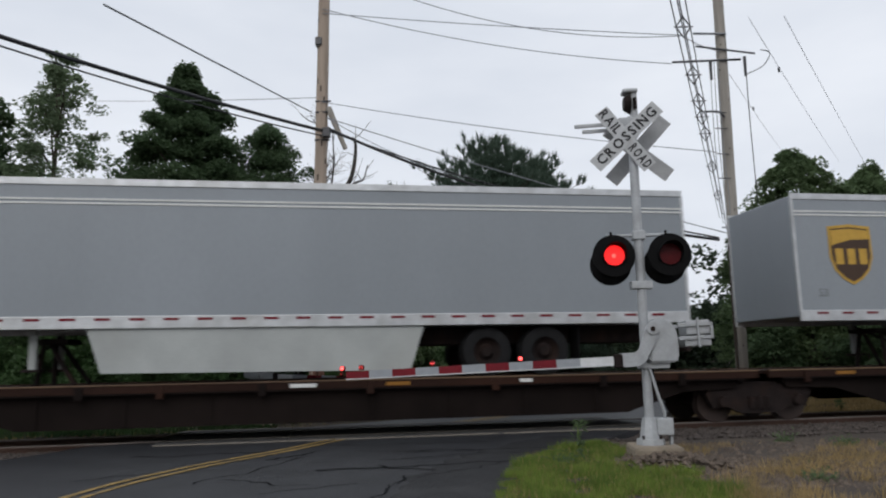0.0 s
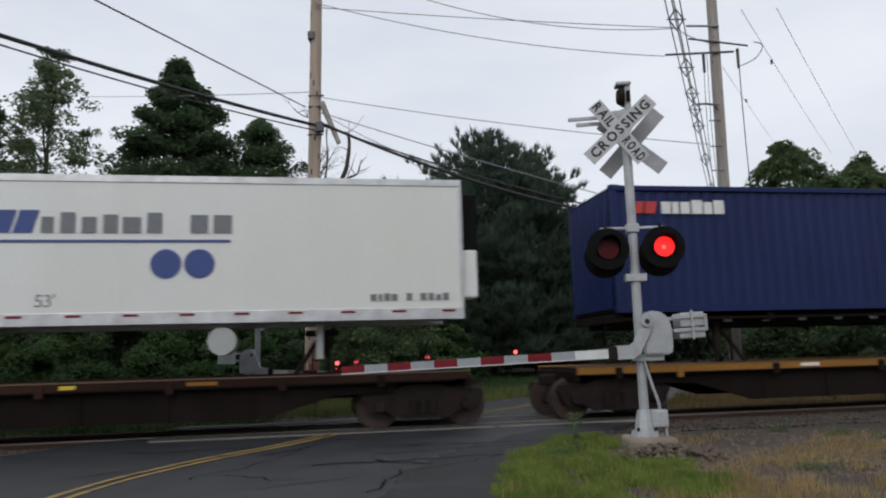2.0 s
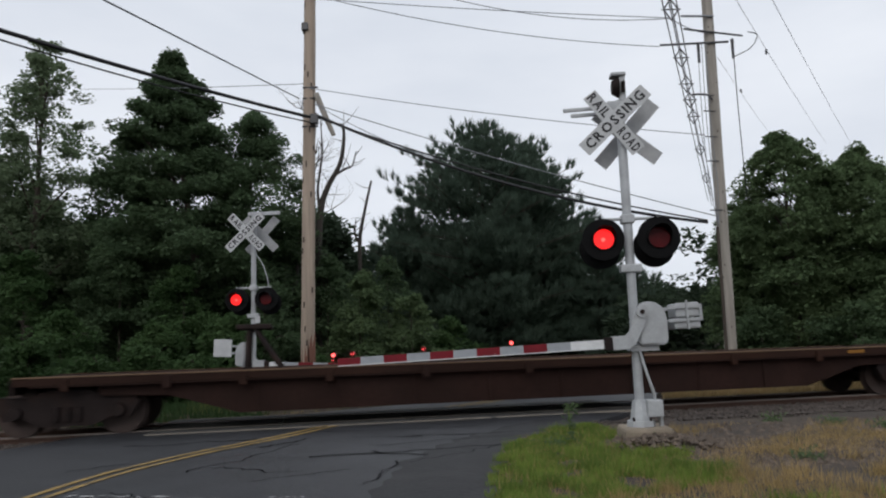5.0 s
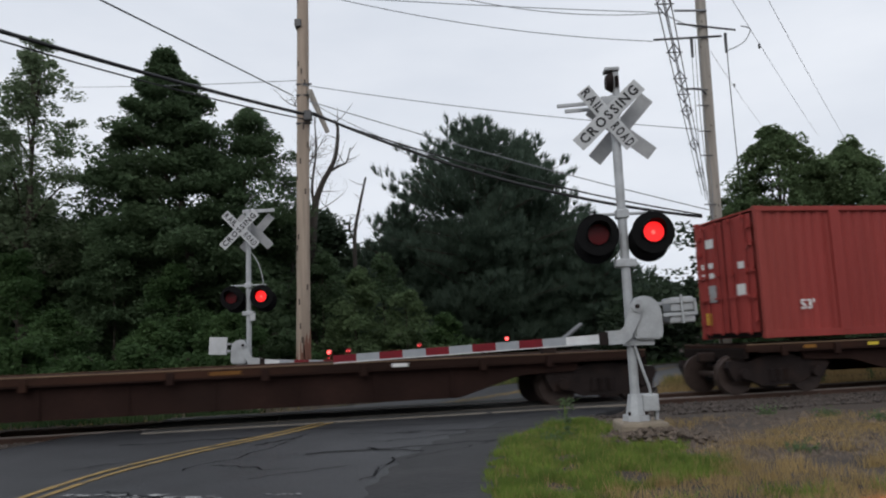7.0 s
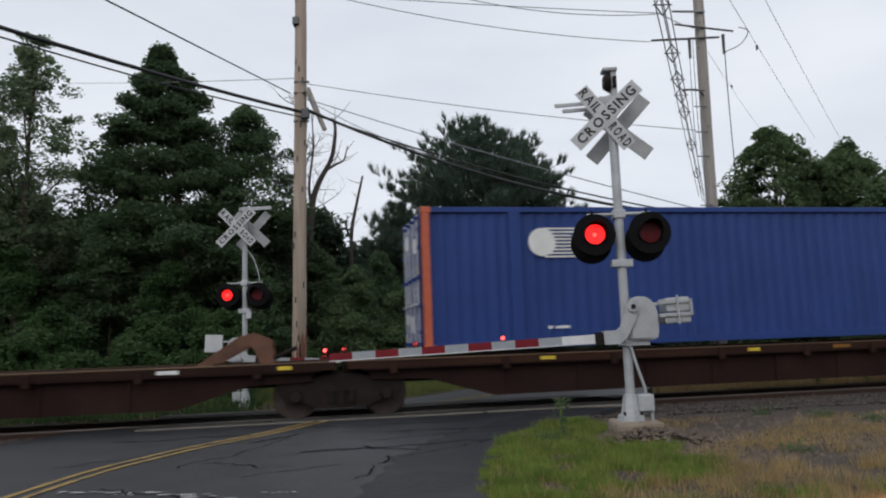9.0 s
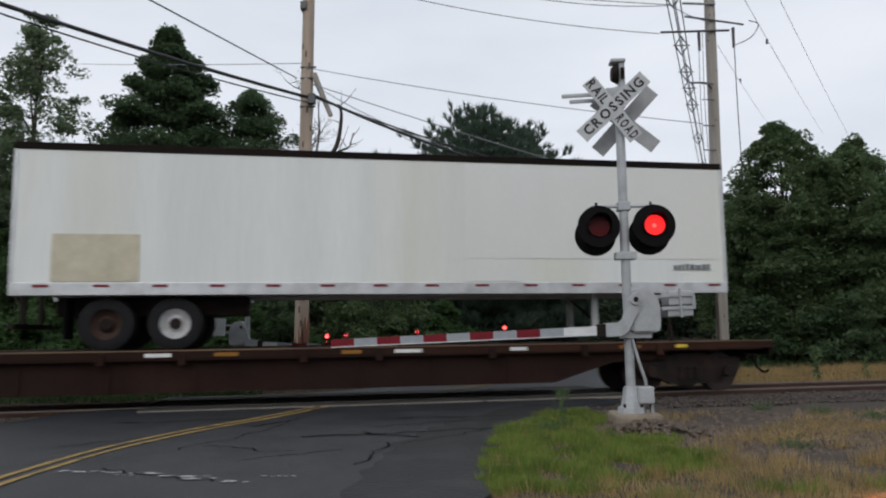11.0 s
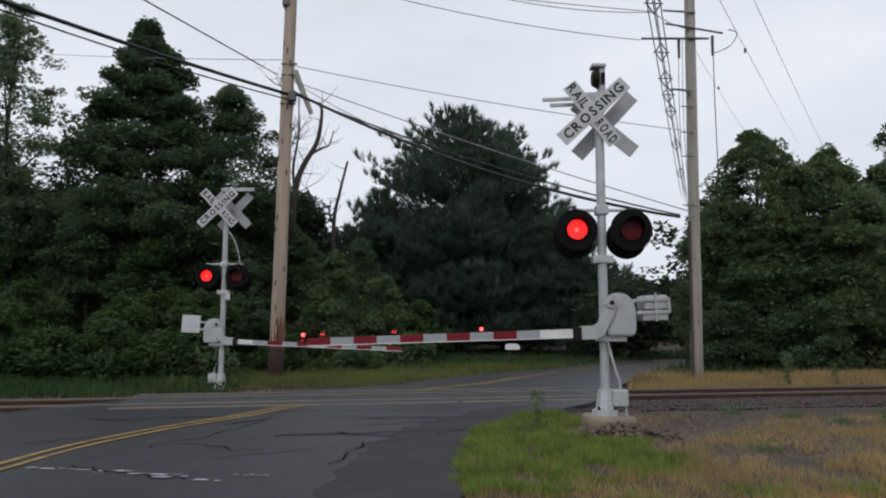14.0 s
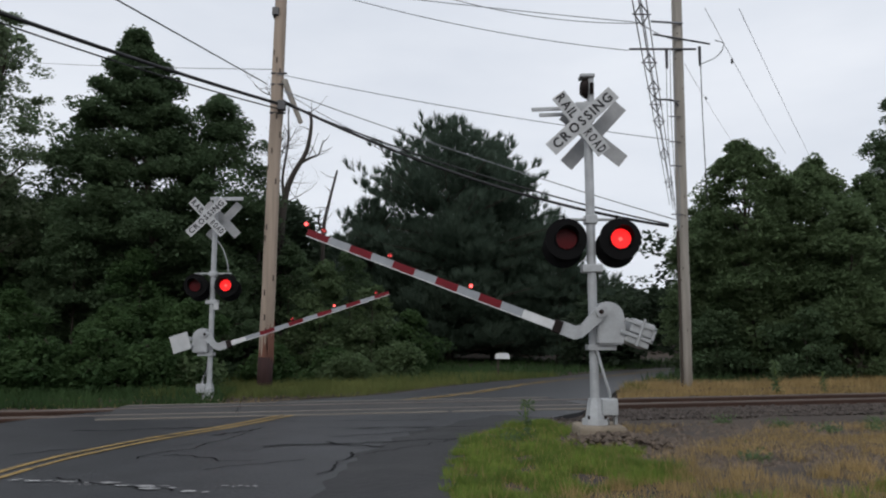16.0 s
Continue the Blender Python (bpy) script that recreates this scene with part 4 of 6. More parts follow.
# containers on chassis
sea = container(50.15, 62.35, 2.22, 5.0, "container_blue", "dark blue forty-foot container with pale lettering bars", 1, 0.03)
bars_line(sea, -5.55, -4.95, 4.38, 0.30, "letter_red", -1.285, 11, 0.2, 0.25)
bars_line(sea, -4.9, -3.3, 4.38, 0.34, "letter_white", -1.285, 12, 0.16)
for k in range(9):
    for q in (5.46, 5.80):
        if q < 5.6 or k not in (2, 3):
            part("mark", cube(q, q + 0.07, -1.29, -1.275, 3.42 + k * 0.14, 3.50 + k * 0.14), "letter_white", sea, "small pale mark")
part("warning_label", prism(B(), [(5.70, 2.9), (5.96, 2.9), (5.83, 3.14)], -1.29, -1.275), "label_yellow", sea, "yellow warning triangle")
chassis(50.15, 62.35, 1, 2.22, "rim_white")
cro = container(89.7, 101.95, 2.2, 5.0, "container_maroon", "maroon forty-foot container with bold pale lettering bars", -1, 0.03)
x = -3.25
for k, w in enumerate((0.82, 0.80, 0.84, 1.12, 0.62, 0.66, 0.84)):
    part("letter_block", cube(x, x + w, -1.292, -1.275, 3.22, 4.08, 0.0), "letter_white", cro, "bold pale lettering block")
    part("letter_gap", cube(x + w * 0.42, x + w * 0.58, -1.297, -1.29, 3.42, 3.88), "container_maroon", cro)
    x += w + 0.10
bars_line(cro, -5.75, -3.75, 4.50, 0.12, "letter_white", -1.285, 14, 0.12)
bars_line(cro, 4.95, 5.75, 4.55, 0.10, "letter_white", -1.285, 15, 0.12)
part("warning_label", cube(5.15, 5.5, -1.295, -1.28, 2.82, 3.16), "label_yellow", cro, "yellow square label")
chassis(89.7, 101.95, -1, 2.2, "tyre")

# containers on the deck
red = container(163.3, 179.5, 1.24, 4.20, "container_red", "brick-red fifty-three-foot corrugated container, faded", -1, 0.036, 0.26, posts=(-6.05, 6.05),
                placards=((0.6, 2.25, 0.34, 0.22, "letter_white"), (0.62, 1.75, 0.2, 0.13, "letter_white"), (0.95, 1.75, 0.18, 0.13, "letter_white"), (0.6, 1.5, 0.2, 0.13, "letter_white"), (0.95, 1.5, 0.18, 0.13, "letter_white"),
                          (0.62, 0.9, 0.3, 0.42, "trim_alu"), (0.9, 0.35, 0.2, 0.3, "label_yellow"), (-0.6, 1.0, 0.34, 0.26, "letter_white"), (-0.7, 1.62, 0.3, 0.16, "letter_white")))
for x in (-6.95, 6.95):
    lettering(red, "53\'", 0.30, 0.03, "letter_white", "container length number", pose(x, -1.292, 1.95, 90, 0, 0), 0.008)
bars_line(red, -0.1, 1.35, 3.86, 0.07, "letter_white", -1.285, 21, 0.06)
bars_line(red, 4.9, 5.6, 3.80, 0.10, "letter_white", -1.285, 22, 0.06)
blue = container(199.57, 215.75, 1.24, 4.20, "container_royal", "bright blue fifty-three-foot container with a striped pale emblem and orange corner", -1, 0.034, 0.28, posts=(-6.1, 6.1), post_mat="container_orange",
                 placards=((0.75, 2.3, 0.4, 0.3, "letter_white"), (-0.55, 2.1, 0.46, 0.3, "letter_white"), (-0.7, 1.6, 0.26, 0.24, "shield_gold"), (-0.7, 1.1, 0.26, 0.3, "letter_white"), (0.5, 1.15, 0.4, 0.3, "letter_grey"),
                           (0.8, 0.6, 0.3, 0.2, "letter_white"), (0.1, 0.4, 0.16, 0.36, "letter_white")), rods="trim_alu")
em = part("emblem", bar((-5.5, -1.295, 3.45), (-5.5, -1.28, 3.45), 0.30, seg=28), "letter_white", blue, "pale round emblem with stripes")
for k in range(9):
    part("stripe", cube(-5.45, -4.75 + 0.10 * math.sin(k * 1.9), -1.297, -1.284, 3.12 + k * 0.075, 3.155 + k * 0.075), "letter_white", em)
bars_line(blue, -5.45, -5.0, 1.62, 0.06, "letter_white", -1.285, 25, 0.1)


# ---- crossing signals ----
flashers = []                   # (glow disc, face, phase)
gates = []                      # (gate arm, rest pose builder, which)


def lamp_unit(signal, x, y, z, face, phase):
    """One round flashing lamp: background, hood, housing, dark lens and a glow disc standing for its light."""
    lamp = part("lamp", bar((x, y - face * 0.012, z), (x, y + face * 0.012, z), 0.300, seg=44), "black", signal, "round black lamp background with a red lens")
    h = B()
    r0, seg = 0.175, 26
    ring = []
    for i in range(seg + 1):
        a = radians(-35 + 250 * i / seg)
        for_row = []
        deep = 0.10 + 0.16 * max(0.0, math.sin(a))
        for rr, d in ((r0, 0.012), (r0 * 0.98, deep), (r0 * 0.94, deep), (r0 * 0.94, 0.012)):
            for_row.append(h.verts.new((x + rr * math.cos(a), y + face * d, z + rr * math.sin(a))))
        ring.append(for_row)
    for i in range(seg):
        for j in range(3):
            h.faces.new((ring[i][j], ring[i + 1][j], ring[i + 1][j + 1], ring[i][j + 1]))
    part("hood", h, "black", lamp)
    part("housing", bar((x, y - face * 0.012, z), (x, y - face * 0.16, z), 0.19, 0.12, 24), "black", lamp)
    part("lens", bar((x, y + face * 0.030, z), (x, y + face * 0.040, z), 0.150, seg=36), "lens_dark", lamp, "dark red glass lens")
    # added disc that stands for the lit lens; a real lamp has no sliding part
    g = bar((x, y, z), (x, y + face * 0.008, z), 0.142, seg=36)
    glow = part("reflector", g, "lens_glow", lamp, "glowing red disc standing for the lit lens")
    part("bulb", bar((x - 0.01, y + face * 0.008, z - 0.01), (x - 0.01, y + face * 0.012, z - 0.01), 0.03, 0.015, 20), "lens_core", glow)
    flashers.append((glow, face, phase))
    return lamp


def crossbuck(signal, y, face, blades):
    """Crossed blades, each: centre x and z, length, slope in degrees as its reader sees it, words and their places along it."""
    for k, (x, z, length, slope, words) in enumerate(blades):
        blade = part("crossbuck_blade", cube(-length / 2, length / 2, -0.004, 0.004, -0.113, 0.113, 0.003), "sign_white" if words else "sign_back", signal,
                     "white blade with black lettering" if words else "bare grey back of a sign blade",
                     m=pose(x, y + face * 0.012 * k, z, 0, -slope if face < 0 else slope, 0))
        for w, dx, span in words:
            lettering(blade, w, 0.20, 0.03, "letter_black", "black capital letter", pose(dx if face < 0 else -dx, face * 0.007, -0.004, 90, 0, 0 if face < 0 else 180), 0.006, span)
        for q in (-length / 2 + 0.05, length / 2 - 0.05) if not words else ():
            part("edge_fold", cube(q - 0.006, q + 0.006, -0.008, 0.008, -0.1, 0.1), "sign_back", blade)


def crossing_signal(x, y, z, yaw, label, near):
    s = thing("crossing_signal", label, "crossing signal", pose(x, y, z, 0, 0, yaw), "railroad crossing signals")
    f = -1 if near else 1           # the side that faces the walker's road
    smooth(part("mast", bar((0, 0, 0.12), (0, 0, 4.72), 0.066, seg=24), "silver_paint", s, "silver-painted steel mast"))
    base = B()
    rod(base, (0, 0, 0.0), (0, 0, 0.08), 0.20, 0.19, 8)
    rod(base, (0, 0, 0.08), (0, 0, 0.36), 0.15, 0.10, 8)
    base = part("mast_base", base, "silver_paint", s, "flared cast mast base")
    for a in (45, 135, 225, 315):
        part("bolt", bar((0.165 * math.cos(radians(a)), 0.165 * math.sin(radians(a)), 0.06), (0.165 * math.cos(radians(a)), 0.165 * math.sin(radians(a)), 0.13), 0.018, seg=8), "truck_iron", base)
    b = part("junction_box", cube(0.08, 0.30, -0.13, 0.10, 0.13, 0.36, 0.015), "silver_paint", s, "silver junction box at the foot")
    for q in (0.10, 0.28):
        part("box_leg", cube(q - 0.02, q + 0.02, -0.05, 0.05, 0.0, 0.13), "silver_paint", b)
    part("conduit", tube_mesh("conduit", spline([(0.02, -0.08, 1.08), (0.05, -0.09, 0.95), (0.12, -0.09, 0.68), (0.19, -0.08, 0.45), (0.20, -0.06, 0.34)], 6), 0.022, 8), "silver_paint", s)
    part("cable", tube_mesh("cable", spline([(0.06, -0.07, 1.1), (0.10, -0.07, 0.85), (0.14, -0.07, 0.6), (0.21, -0.07, 0.36)], 6), 0.012, 6), "black", s)
    # crossbucks
    if near:
        crossbuck(s, -0.12, -1, [(-0.125, 4.36, 1.10, -53, (("RAIL", -0.335, 0.39), ("ROAD", 0.335, 0.39))), (-0.105, 4.395, 1.29, 42.5, (("CROSSING", 0.0, 1.14),))])
        crossbuck(s, 0.26, 1, [(0.13, 4.25, 1.16, 40, ()), (0.135, 4.29, 1.27, -47.5, ())])
        for zz, ln in ((4.67, 0.66), (4.58, 0.55)):
            part("bracket", cube(-ln, 0.02, 0.1, 0.13, zz - 0.03, zz + 0.03, 0.01), "silver_paint", s, m=pose(0, 0, 0, 0, -2, 0))
        part("sign_hub", cube(-0.20, 0.10, -0.09, 0.12, 4.42, 4.70, 0.02), "silver_paint", s, "silver sign bracket on the mast")
    else:
        crossbuck(s, 0.28, 1, [(0.11, 4.57, 1.22, -46, (("RAIL", -0.37, 0.40), ("ROAD", 0.365, 0.40))), (0.14, 4.565, 1.26, 43.7, (("CROSSING", 0.0, 1.13),))])
        crossbuck(s, -0.20, -1, [(-0.12, 4.585, 1.19, 46, ()), (-0.16, 4.55, 1.18, -48, ())])
        part("bracket", cube(-0.70, 0.16, -0.05, 0.0, 5.05, 5.14, 0.01), "silver_paint", s)
        part("sign_cable", tube_mesh("sign_cable", spline([(-0.08, 0.05, 4.0), (-0.25, 0.05, 3.75), (-0.38, 0.05, 3.35), (-0.40, 0.05, 3.15)], 6), 0.013, 6), "silver_paint", s)
        part("tag", cube(-0.19, -0.06, 0.06, 0.09, 2.22, 2.40, 0.006), "sign_white", s, "small white tag box")
    # bell
    top = 4.72 if near else 5.0
    if not near:
        part("mast_top", bar((0, 0, 4.7), (0, 0, 5.14), 0.066, seg=20), "silver_paint", s)
    else:
        bell = part("bell", bar((-0.10, -0.02, top + 0.20), (-0.01, -0.02, top + 0.20), 0.10, 0.155, 28), "truck_iron", s, "dark warning bell on the mast top")
        part("bell_bracket", cube(0.0, 0.09, -0.09, 0.06, top - 0.04, top + 0.38, 0.02), "silver_paint", bell)
        part("bell_cap", cube(-0.12, 0.10, -0.13, 0.08, top + 0.35, top + 0.41, 0.02), "silver_paint", bell)
        part("bell_clapper", bar((0.05, -0.10, top + 0.1), (0.05, -0.12, top + 0.26), 0.03, seg=8), "truck_iron", bell)
    # lamps on the crossarm
    lz = 2.63 if near else 2.83
    arm = part("crossarm", bar((-0.46, 0, lz + 0.31), (0.46, 0, lz + 0.31), 0.024, seg=12), "silver_paint", s, "lamp crossarm pipe")
    part("clamp", cube(-0.09, 0.09, -0.09, 0.09, lz + 0.24, lz + 0.37, 0.015), "silver_paint", s)
    for sx in (-0.39, 0.39):
        part("drop_bracket", bar((sx, 0, lz + 0.33), (sx, 0, lz + 0.12), 0.022, seg=10), "black", s)
        part("stud", bar((sx, 0, lz + 0.31), (sx, 0, lz + 0.37), 0.02, seg=8), "black", s)
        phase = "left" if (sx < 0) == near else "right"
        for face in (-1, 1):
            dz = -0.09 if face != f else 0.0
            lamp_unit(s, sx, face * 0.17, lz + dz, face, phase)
    part("collar", cube(-0.15, 0.15, -0.09, 0.09, lz - 0.47, lz - 0.36, 0.012), "silver_paint", s, "silver terminal box on the mast")
    # gate mechanism
    mz = 1.58 if near else 1.60
    m = B()
    prof = [(-0.20, -0.30), (0.19, -0.30), (0.23, -0.24), (0.23, 0.02), (0.20, 0.14), (0.12, 0.23), (0.0, 0.27), (-0.12, 0.26), (-0.20, 0.18)]
    prism(m, [(0.21 + a * 0.93, mz - 0.14 + b * 1.08) for a, b in prof], -0.20, 0.20)
    bmesh.ops.bevel(m, geom=list(m.edges), offset=0.025, segments=2, affect="EDGES")
    smooth(part("gate_mechanism", m, "silver_paint", s, "rounded silver gate motor housing"), 35)
    part("mount", cube(-0.1, 0.3, -0.12, 0.12, mz - 0.54, mz - 0.46), "silver_paint", s)
    # the moving arm, with its pivot at its own origin
    piv = part("gate_arm", prism(B(), [(-0.09, 0.02), (-0.03, 0.10), (0.06, 0.09), (0.10, 0.0), (0.02, -0.18), (-0.12, -0.43), (-0.22, -0.50), (-0.46, -0.50), (-0.46, -0.31), (-0.26, -0.31), (-0.20, -0.27)], f * 0.235 - 0.03, f * 0.235 + 0.03),
               "silver_paint", s, "striped crossing gate arm on a silver bracket with counterweight", m=pose(0.06, 0, mz))
    part("hub", bar((0.0, f * 0.18, 0.0), (0.0, f * 0.30, 0.0), 0.075, seg=24), "silver_paint", piv)
    part("hub_bolt", bar((0.0, f * 0.30, 0.0), (0.0, f * 0.325, 0.0), 0.035, seg=6), "truck_iron", piv)
    for side in (-1, 1):
        for zz in (0.03, -0.15):
            part("weight_rail", cube(0.36 if side == f else 0.0, 0.83, side * 0.24 - 0.015, side * 0.24 + 0.015, zz - 0.025, zz + 0.025, 0.006), "silver_paint", piv)
        part("weight_rail", cube(0.79, 0.83, side * 0.24 - 0.015, side * 0.24 + 0.015, -0.17, 0.05, 0.006), "silver_paint", piv)
    if near:
        part("counterweight", cube(0.44, 0.80, -0.225, 0.225, -0.27, -0.13, 0.02), "silver_paint", piv, "stacked counterweight")
        part("counterweight", cube(0.47, 0.80, -0.225, 0.225, -0.11, 0.09, 0.02), "silver_paint", piv)
        part("weight_bolt", bar((0.62, f * 0.27, -0.28), (0.62, f * 0.27, 0.12), 0.018, seg=8), "silver_paint", piv)
    else:
        w = part("counterweight", cube(0.42, 0.88, 0.24, 0.30, -0.24, 0.20, 0.01), "sign_white", piv, "white square counterweight plate")
    part("arm_clamp", cube(-0.56, -0.44, f * 0.235 - 0.06, f * 0.235 + 0.06, -0.50, -0.32, 0.01), "truck_iron", piv)
    x0 = -0.52
    y0 = f * 0.235
    n = 11
    step = 0.328 if near else 0.375
    root = 0.50 if near else 0.42
    cols = ["arm_white"] + ["arm_grey", "reflect_red"] * 6
    edges = [x0, x0 - root] + [x0 - root - step * (k + 1) for k in range(n - 1)]
    total = edges[-1] - x0
    for k in range(n):
        a, c = edges[k], edges[k + 1]
        ha, hc = (0.058 - 0.008 * (q - x0) / total for q in (a, c))
        if not near:
            ha, hc = ha * 0.95, hc * 0.85
        zc = -0.405
        part("stripe", prism(B(), [(a, zc - ha), (a, zc + ha), (c, zc + hc), (c, zc - hc)], y0 - 0.02, y0 + 0.02), cols[k], piv, "reflective stripe of the gate arm")
        part("edge_strip", prism(B(), [(a, zc - ha - 0.012), (a, zc - ha), (c, zc - hc), (c, zc - hc - 0.012)], y0 - 0.022, y0 + 0.022), "arm_white", piv)
    tip = edges[-1]
    for q, lit in (((tip - 0.05, 2), (tip + 0.22, 0), (tip + 1.23, 0), (tip + 2.46, 1)) if near else ((tip + 0.3, 0), (tip + 1.4, 1), (tip + 2.5, 0))):
        hh = 0.062 if near else 0.055
        part("gate_lamp", cube(q - 0.03, q + 0.03, y0 - 0.03, y0 + 0.03, -0.405 + hh, -0.405 + hh + 0.03), "truck_iron", piv)
        part("gate_lamp", bar((q, y0 - 0.05, -0.305), (q, y0 + 0.05, -0.305), 0.036, seg=16), "gate_lens", piv, "small red gate lamp")
        for e in (-1, 1):
            for d in ((0.0,) if lit else (-0.016, 0.016)):
                part("gate_bulb", bar((q + d, y0 + e * 0.05, -0.305), (q + d, y0 + e * 0.056, -0.305), 0.026 if lit else 0.006, seg=12), "gate_glow", piv, "lit red gate lamp")
    gates.append((piv, mz, near))
    return s


NEAR_POST = (2.70, 10.5, 0.23)
FAR_POST = (-4.93, 19.0, -0.02)
crossing_signal(*NEAR_POST, -3.0, "silver crossing signal with crossbuck, red flashers and gate, on concrete footing", True)
crossing_signal(*FAR_POST, 176.0, "silver crossing signal with crossbuck, red flashers and gate beyond track", False)
foot = thing("signal_footing", "weathered tan concrete footing in the grass", "concrete footing", pose(2.74, 10.5, 0, 0, 0, -3))
part("block", cube(-0.32, 0.34, -0.32, 0.4, -0.3, 0.228, 0.05), "concrete", foot)
foot = thing("signal_footing", "low concrete footing beside the far track", "concrete footing", pose(-4.93, 19.0, 0, 0, 0, 0))
part("block", cube(-0.36, 0.36, -0.34, 0.34, -0.4, -0.022, 0.03), "concrete", foot)


# ---- poles and wires ----
def pole(base, top, r0, r1, mat, butt, label):
    p = thing("utility_pole", label, "utility pole", pose(*base), "utility poles")
    d = Vector(top) - Vector(base)
    pts = [d * (k / 14) + Vector((0.015 * noise.noise((k * 0.9, base[0], 0)), 0.015 * noise.noise((k * 0.9, 5, base[0])), 0)) for k in range(15)]
    pts[0].z -= 0.5
    rad = [r0 + (r1 - r0) * k / 14 for k in range(15)]
    part("shaft", tube_mesh("shaft", pts, 0, 20, rad), mat, p, "weathered wooden pole shaft")
    if butt:
        data = tube_mesh("butt", [pts[0], pts[1] * 0.4, pts[1] * 0.8, pts[1] * butt], 0, 40, [r0 * 1.03, r0 * 1.02, r0 * 1.012, r0 * 1.0])
        for i in range(120, 160):
            data.vertices[i].co.z -= 1.0 * butt * 0.45 * (0.5 + 0.5 * noise.noise((i * 0.83, base[0], 2)) + 0.4 * (i % 3))
        part("butt", data, "pole_butt", p, "ragged dark stain on the pole butt")
        if butt > 1:
            part("foot", tube_mesh("foot", [pts[0], pts[1] * 0.5, pts[1] * 1.02], 0, 24, [r0 * 1.06, r0 * 1.05, r0 * 1.04]), "butt_dark", p, "dark lowest length of the pole")
    rng = random.Random(int(base[0] * 10) + 50)
    for k in range(16):
        t = rng.uniform(0.12, 0.95)
        a = rng.uniform(-2.6, -0.5)
        q = d * t
        r = r0 + (r1 - r0) * t
        w, hh = (0.022, 0.09) if butt > 1 else (0.012, 0.03)
        part("knot", cube(q.x + r * math.cos(a) - w, q.x + r * math.cos(a) + w, q.y + r * math.sin(a) - 0.012, q.y + r * math.sin(a) + 0.012, q.z - hh, q.z + hh, 0.006), "bark", p)
    return p


P1B, P1T = Vector((-4.12, 22, -0.1)), Vector((-3.91, 22, 14.2))
P2B, P2T = Vector((8.34, 21.7, -0.1)), Vector((8.56, 21.7, 14.5))
pole1 = pole(P1B, P1T, 0.212, 0.175, "pole_wood", 2.4, "tall weathered tan utility pole, dark at the foot, beyond track")
pole2 = pole(P2B, P2T, 0.178, 0.152, "pole_grey", 0, "tall grey wooden utility pole with line hardware beyond the track")


def on_pole(pp, z, dx=0.0, dy=0.0):
    b, t = (P1B, P1T) if pp == 1 else (P2B, P2T)
    q = b.lerp(t, (z - b.z) / (t.z - b.z))
    return Vector((q.x + dx, q.y + dy, z))


def local(p, b):
    return tuple(Vector(p) - b)


# hardware on the first pole
sleeve = part("cable_sleeve", bar(local(on_pole(1, 9.35, 0.22, -0.1), P1B), local(on_pole(1, 8.0, 0.78, -0.15), P1B), 0.10, 0.07, 12), "pole_grey", pole1, "hanging grey cable sleeve")
part("cable_clamp", cube(*(v for q in ((0.20, 0.45), (-0.35, -0.15), (8.45, 8.75)) for v in q), 0.02), "insulator", pole1)
for z in (8.62, 8.3, 9.2, 9.55):
    part("hook", bar(local(on_pole(1, z, -0.18, -0.16), P1B), local(on_pole(1, z, 0.3, -0.16), P1B), 0.03, seg=8), "insulator", pole1)
part("top_pin", cube(-0.05 - 0.0, 0.16, -0.25, 0.25, 11.5, 11.75, 0.02), "insulator", pole1)
# hardware on the second pole: two arms, drops, standoffs
arm = part("crossarm", bar(local(on_pole(2, 10.40, -1.6, -0.2), P2B), local(on_pole(2, 10.44, 0.5, -0.2), P2B), 0.035, seg=10), "insulator", pole2, "slanted dark steel crossarm")
part("crossarm", bar(local(on_pole(2, 10.90, -0.85, -0.2), P2B), local(on_pole(2, 10.62, 0.95, -0.2), P2B), 0.03, seg=10), "insulator", pole2)
part("crossarm", bar(local(on_pole(2, 11.32, -0.9, -0.2), P2B), local(on_pole(2, 11.28, 0.1, -0.2), P2B), 0.035, seg=10), "wire_grey", pole2)
for dx, z in ((-0.45, 10.4), (0.6, 10.5)):
    part("insulator", bar(local(on_pole(2, z, dx, -0.25), P2B), local(on_pole(2, z - 0.62, dx, -0.25), P2B), 0.05, 0.04, 10), "insulator", pole2, "hanging dark insulator")
part("jumper", tube_mesh("jumper", [local(p, P2B) for p in spline([on_pole(2, 10.72, 1.1, -0.25), on_pole(2, 10.6, 1.38, -0.25), on_pole(2, 10.2, 1.15, -0.25), on_pole(2, 9.95, 0.65, -0.25)], 8)], 0.014), "wire", pole2)
part("riser", tube_mesh("riser", [local(p, P2B) for p in spline([on_pole(2, 9.98, 0.62, -0.25), on_pole(2, 8.5, 0.63, -0.25), on_pole(2, 6.2, 0.68, -0.25), on_pole(2, 5.6, 0.7, -0.25)], 8)], 0.014), "wire", pole2)
for k, z in enumerate((8.75, 8.25, 7.45, 6.7, 5.2)):
    part("standoff", bar(local(on_pole(2, z, -0.42, -0.25), P2B), local(on_pole(2, z, -0.05, -0.2), P2B), 0.018, seg=8), "insulator", pole2)
for dx in (-0.22, -0.34, -0.46):
    part("down_lead", tube_mesh("down_lead", [local(p, P2B) for p in spline([on_pole(2, 10.4, dx, -0.25), on_pole(2, 8.0, dx - 0.02, -0.28), on_pole(2, 6.0, dx + 0.06, -0.28), on_pole(2, 4.7, -0.2, -0.25)], 6)], 0.011), "wire_grey", pole2)
part("conduit", bar(local(on_pole(2, 4.7, -0.22, -0.18), P2B), local(on_pole(2, 0.0, -0.20, -0.2), P2B), 0.045, seg=10), "bark", pole2)
